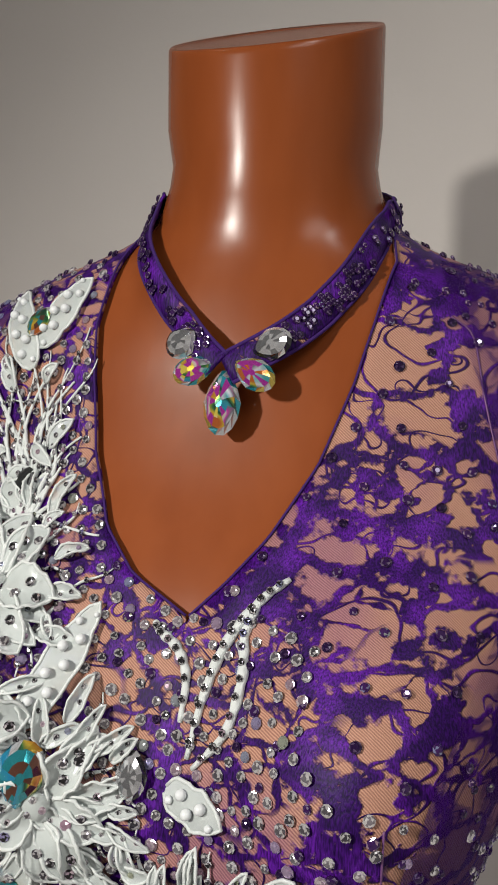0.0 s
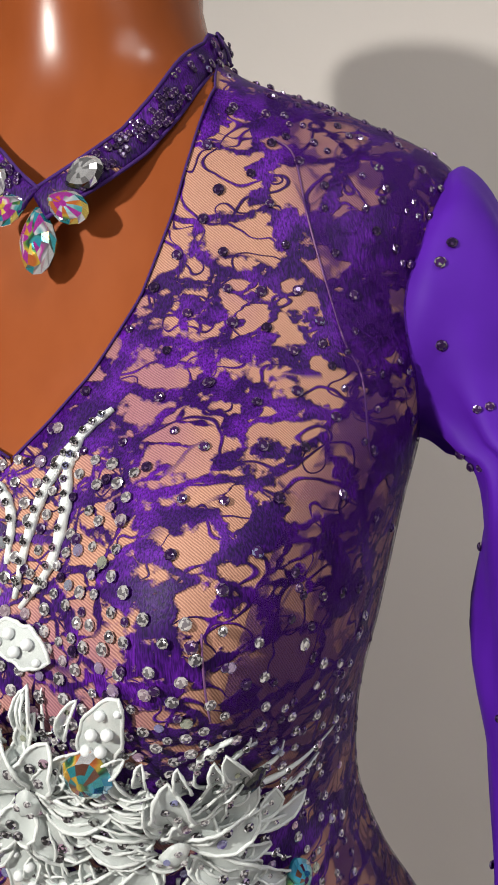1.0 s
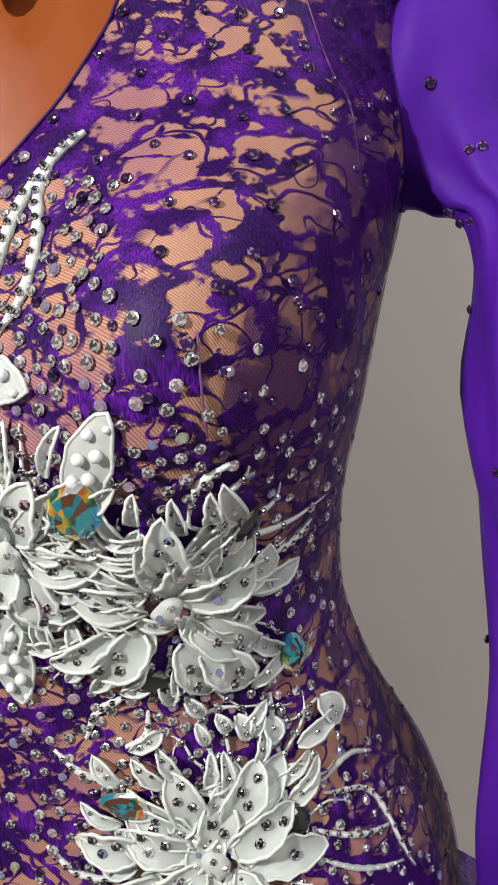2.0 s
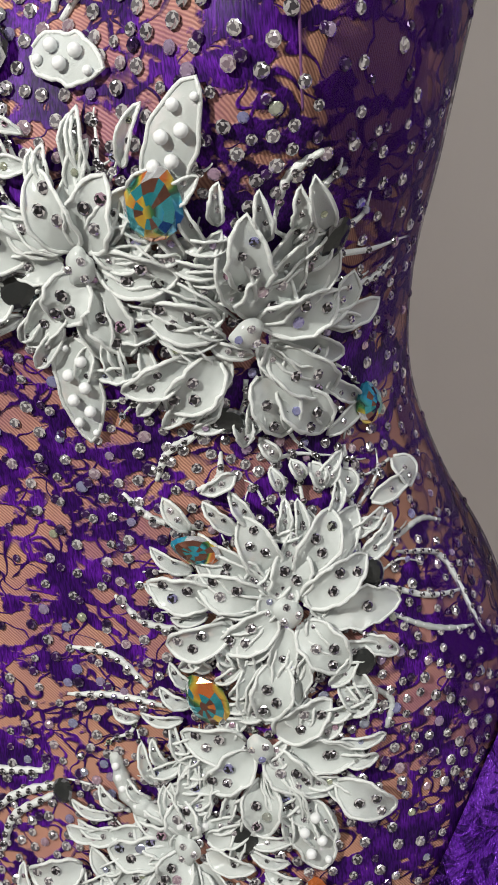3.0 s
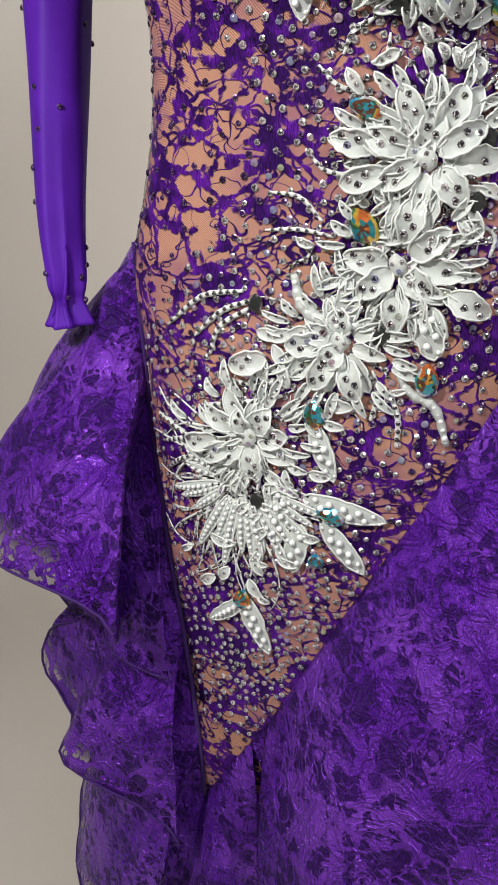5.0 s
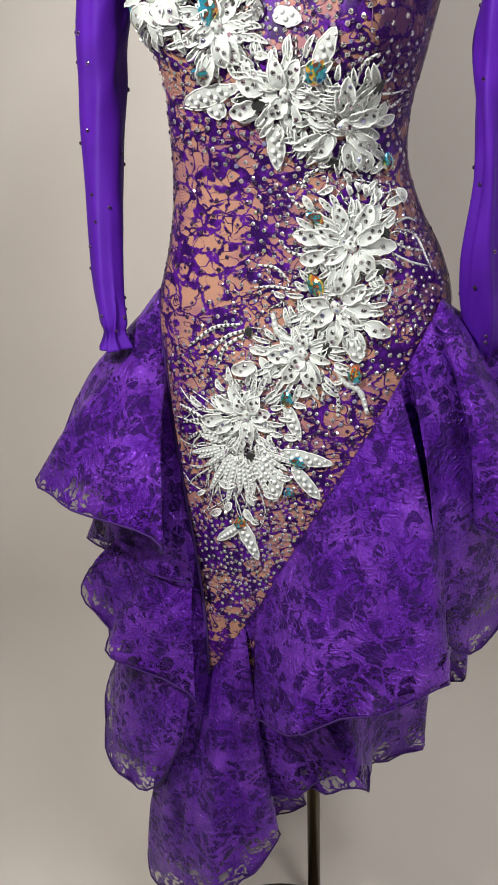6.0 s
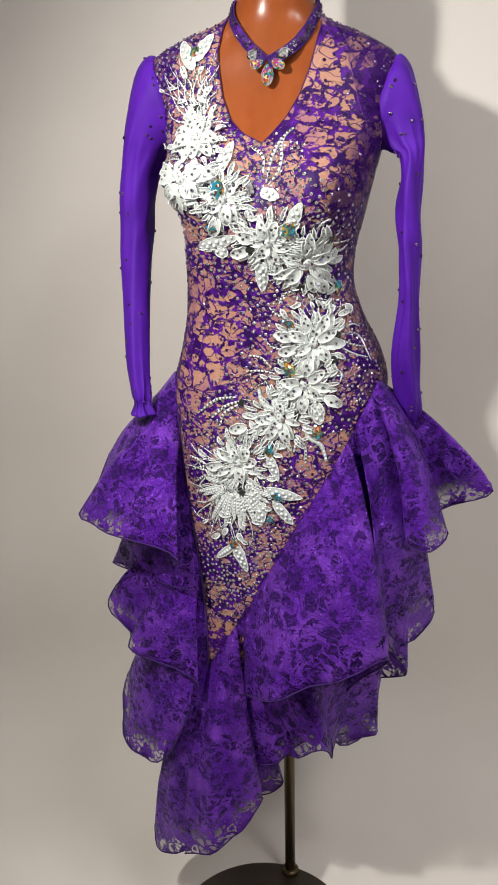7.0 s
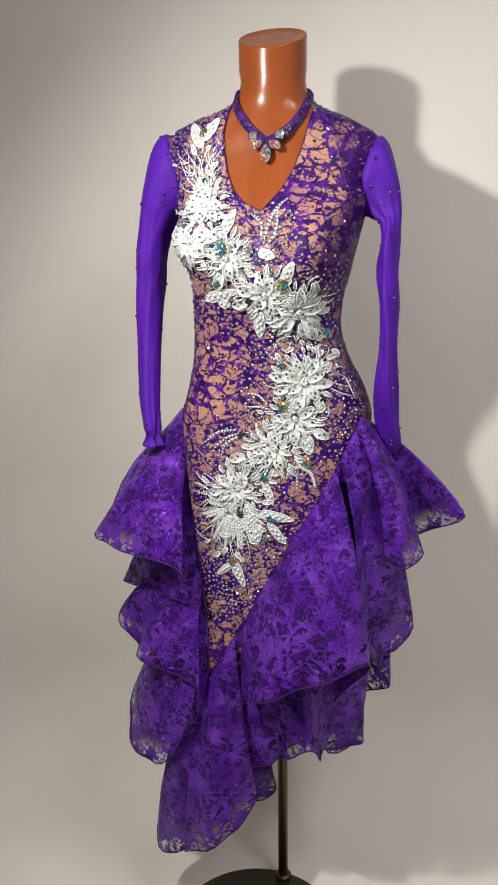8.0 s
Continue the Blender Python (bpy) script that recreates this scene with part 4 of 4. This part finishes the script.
# small leaflets that fill the band between the flowers
fill = random.Random(21)
ROUTE = ((-0.10, 1.43), (-0.09, 1.37), (-0.09, 1.31), (-0.04, 1.27), (0.01, 1.22), (0.065, 1.195), (0.075, 1.13), (0.07, 1.08), (0.055, 1.02), (0.02, 0.97), (-0.035, 0.905), (-0.04, 0.85), (-0.045, 0.79))
for k, q in enumerate(smooth_path(ROUTE, 230)):
    a, far = fill.uniform(0, 6.283), abs(fill.gauss(0, 0.023))
    x, z = float(q[0]) + far * math.cos(a), float(q[1]) + far * math.sin(a)
    a += fill.uniform(-0.6, 0.6)
    long = fill.uniform(0.009, 0.019)
    if max(z, z + long * math.sin(a)) > 1.465 or open_skin(x, z) or open_skin(x + long * math.cos(a), z + long * math.sin(a)):
        continue
    rows = blade_points(x, z, long * math.cos(a), long * math.sin(a), long * fill.uniform(0.32, 0.5), 0.0028, 0.0012, 7, 4)
    bm = bmesh.new()
    grid(bm, rows)
    tube(bm, [r[0] for r in rows] + [r[-1] for r in rows[-2::-1]], 0.0007, 5, 1)
    leaflet = part("applique_leaflet", bm, (ORGANZA, CORD), dress)
    for u in (0.4, 0.68)[: 1 + k % 2]:
        set_piece("rhinestone", STONE, laid(x + u * long * math.cos(a), z + u * long * math.sin(a), fill.uniform(0, 3), 0.0044), 0.0014, leaflet)
    if k % 4 == 1:
        spread = fill.uniform(0, 6.283)
        reach = fill.uniform(14, 34)
        tendril(x, z, reach * math.cos(spread), reach * math.sin(spread), k, fill.uniform(0.45, 0.8))

# raised seams of the bodice
SEAM_SIDE = ((0.096, 1.4745), (0.106, 1.4655), (0.1124, 1.439), (0.1196, 1.4124), (0.127, 1.388), (0.1344, 1.372), (0.138, 1.34))
SEAM_DART = ((0.0901, 1.2964), (0.0896, 1.2804), (0.0885, 1.2616))
for seam in (SEAM_SIDE, SEAM_DART):
    bm = bmesh.new()
    tube(bm, [front(p[0], p[1], 0.0004) for p in smooth_path(seam, 30)], 0.00045, 5)
    part("seam", bm, SEAM_THREAD, dress)

# ---- rhinestones sprinkled along the applique, dark studs over the lace ----
SPINE = np.array(((-0.11, 1.46), (-0.09, 1.38), (-0.08, 1.31), (-0.03, 1.26), (0.02, 1.22), (0.07, 1.19), (0.075, 1.08), (0.055, 1.02), (0.02, 0.97), (-0.04, 0.91), (-0.04, 0.80), (-0.035, 0.73)))


def spine_distance(x, z):
    p, a, d = np.array((x, z)), SPINE[:-1], np.diff(SPINE, axis=0)
    t = np.clip(((p - a) * d).sum(1) / (d * d).sum(1), 0, 1)
    return np.linalg.norm(a + t[:, None] * d - p, axis=1).min()


def hidden(x, z):
    """Below the flounce seams."""
    return z < 1.02 and (x < np.interp(z, (0.54, 0.62, 0.71, 0.795, 0.905, 1.015), (-0.1025, -0.101, -0.108, -0.122, -0.1425, -0.148)) + 0.004
                         or x > np.interp(z, (0.542, 0.651, 0.798, 0.909, 0.984, 1.03), (-0.103, -0.037, 0.04, 0.104, 0.142, 0.168)) - 0.004)


def sprinkle(tries, room, seed):
    """Places (x, z, gap) with a gap of their own to all others; room gives the gap, or None."""
    pick, cells, out = random.Random(seed), {}, []
    for _ in range(tries):
        x, z = pick.uniform(-0.165, 0.165), pick.uniform(0.55, 1.50)
        m, a = ring(z)[:2]
        if abs(x - m) > 0.985 * a or open_skin(x, z) or hidden(x, z):
            continue
        gap = room(x, z, pick)
        if gap is None:
            continue
        i, j = int(x // 0.02), int(z // 0.02)
        near = [q for di in (-1, 0, 1) for dj in (-1, 0, 1) for q in cells.get((i + di, j + dj), ())]
        if all(math.hypot(x - q[0], z - q[1]) > gap for q in near):
            cells.setdefault((i, j), []).append((x, z))
            out.append((x, z, gap))
    return out


def bright_room(x, z, pick):
    d = spine_distance(x, z)
    waist = 0.06 < x and 0.99 < z < 1.265
    chest = abs(x) < 0.06 and 1.26 < z < 1.35
    if d < 0.05 or waist or chest:
        return 0.0061 if z > 1.15 else 0.0054
    if d < 0.105:
        return 0.0063 + 0.07 * (d - 0.05)
    return None


def dark_room(x, z, pick):
    d = spine_distance(x, z)
    return 0.013 if d > 0.05 else None


def many(name, spots, base, mat, parent, label):
    """All the stones too many to count, as one part."""
    co = np.array([v.co[:] for v in base.vertices])
    faces = [tuple(p.vertices) for p in base.polygons]
    verts, polys = [], []
    for m, size in spots:
        r = np.array(m.to_3x3())
        off = len(verts)
        verts += [tuple(v) for v in (size * co) @ r.T + np.array(m.translation)]
        polys += [tuple(off + i for i in f) for f in faces]
    me = bpy.data.meshes.new(name)
    me.from_pydata(verts, [], polys)
    for one in mat:
        me.materials.append(one)
    me.polygons.foreach_set("material_index", [p.material_index for p in base.polygons] * len(spots))
    ob = new(name, me)
    ob.parent = parent
    return tagged(ob, label, kind="stuff")


spots = []
for x, z, gap in sprinkle(45000, bright_room, 3):
    size = (0.0024 if z > 1.15 else 0.0023) * rng.uniform(0.8, 1.15)
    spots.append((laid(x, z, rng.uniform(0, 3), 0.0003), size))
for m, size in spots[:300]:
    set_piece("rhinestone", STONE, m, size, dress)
many("rhinestone_trim", spots[300:], STONE, (LIT_FACET_MANY, SHADED_FACET_MANY, LIT_FACET_MANY), dress, "clear rhinestones glued close along the applique")
spots = [(laid(x, z, rng.uniform(0, 3), 0.0003), 0.0023 * rng.uniform(0.8, 1.15)) for x, z, gap in sprinkle(7000, dark_room, 5)]
for k in range(420):
    a, z = rng.choice((rng.uniform(-0.9, 0.5), math.pi - rng.uniform(-0.9, 0.5))), rng.uniform(0.98, 1.52)
    if rng.random() < 0.35:
        z = rng.uniform(1.44, 1.53)
    p, n = around(a, z), Vector((math.cos(a), math.sin(a), 0.5 if z > 1.45 else 0))
    if p.y < -0.02 and open_skin(p.x, z):
        continue
    m = n.to_track_quat("Z", "Y").to_matrix().to_4x4()
    m.translation = p
    spots.append((m, 0.0022 * rng.uniform(0.8, 1.15)))
for m, size in spots[:250]:
    set_piece("stud", STUD, m, size, dress)
many("stud_trim", spots[250:], STUD, (DARK_MANY, DARK_MANY, LILAC_GLINT_MANY), dress, "dark purple stones scattered over the lace")

for ob, rows in SLEEVE_ROWS:
    for k in range(70):
        i, j = rng.randrange(6, 66), rng.randrange(40)
        mid = sum(rows[i], Vector()) / 40
        n = (rows[i][j] - mid).normalized()
        m = n.to_track_quat("Z", "Y").to_matrix().to_4x4()
        m.translation = rows[i][j] + 0.0004 * n
        set_piece("stud", STUD, m, 0.0024 * rng.uniform(0.8, 1.15), ob)

# ---- the choker ----
choker = tagged(new("choker"), "purple lace choker with iridescent and clear crystals", "necklace")


def band(points, half, name):
    """A lace strip through points that lies against the throat."""
    pts = [Vector(p) for p in smooth_path(points, 40)]
    for p in pts:
        if p.y < 0.01:
            p.y = min(p.y, front(p.x, p.z).y - 0.003)
    rows = []
    for i, p in enumerate(pts):
        way = (pts[min(i + 1, 39)] - pts[max(i - 1, 0)]).normalized()
        out = Vector((p.x, p.y, 0.02)).normalized()
        side = way.cross(out).normalized()
        rows.append([p + side * half * s + out * 0.0012 * (1 - s * s) for s in np.linspace(-1, 1, 9).tolist()])
    b = bmesh.new()
    grid(b, rows)
    ob = part(name, b, CLOSE_LACE, choker)
    ob.modifiers.new("thick", "SOLIDIFY").thickness = 0.0014
    for side in (0, -1):
        b = bmesh.new()
        tube(b, [r[side] for r in rows], 0.0009, 6)
        part("binding", b, BINDING, ob)
    for k in range(80):
        i, s = rng.randrange(1, 34), rng.uniform(-0.75, 0.75)
        p = pts[i]
        out = Vector((p.x, p.y, 0.02)).normalized()
        way = (pts[min(i + 1, 39)] - pts[max(i - 1, 0)]).normalized()
        m = out.to_track_quat("Z", "Y").to_matrix().to_4x4()
        m.translation = p + way.cross(out).normalized() * half * s + out * 0.0016
        set_piece("stud", STUD, m, 0.0017 * rng.uniform(0.8, 1.2), ob)
    return ob


band(((-0.056, -0.012, 1.532), (-0.051, -0.036, 1.509), (-0.031, -0.06, 1.48), (-0.013, -0.078, 1.463), (-0.0, -0.084, 1.452)), 0.0062, "band")
band(((0.064, -0.01, 1.525), (0.057, -0.035, 1.498), (0.046, -0.058, 1.481), (0.03, -0.076, 1.465), (0.004, -0.084, 1.45)), 0.0070, "band")
band(((-0.052, -0.011, 1.530), (-0.058, 0.016, 1.532), (-0.042, 0.048, 1.540), (0.0, 0.064, 1.545), (0.042, 0.048, 1.540), (0.062, 0.016, 1.530), (0.063, -0.008, 1.525)), 0.0065, "band")


def hung(x, y, z, turn):
    """Facing the front with a slight upward tilt, turned in its own plane."""
    return pose(x, y, z, 78, 0, 0) @ pose(0, 0, 0, 0, 0, turn)


for x, y, z, long, wide, turn, mats, label in (
        (0.003, -0.084, 1.435, 0.0293, 0.0173, 0, GLOW, "iridescent pear-cut crystal hanging from the choker"),
        (-0.011, -0.083, 1.449, 0.0202, 0.0135, -72, GLOW, "iridescent pear-cut crystal"),
        (0.017, -0.083, 1.448, 0.0212, 0.0140, 62, GLOW, "iridescent pear-cut crystal"),
        (-0.018, -0.080, 1.461, 0.0159, 0.0144, -40, ICE, "clear cut crystal"),
        (0.024, -0.080, 1.461, 0.0183, 0.0140, 115, ICE, "clear pear-cut crystal")):
    tagged(drop_crystal("crystal", long, wide, mats, choker, hung(x, y, z, turn)), label)
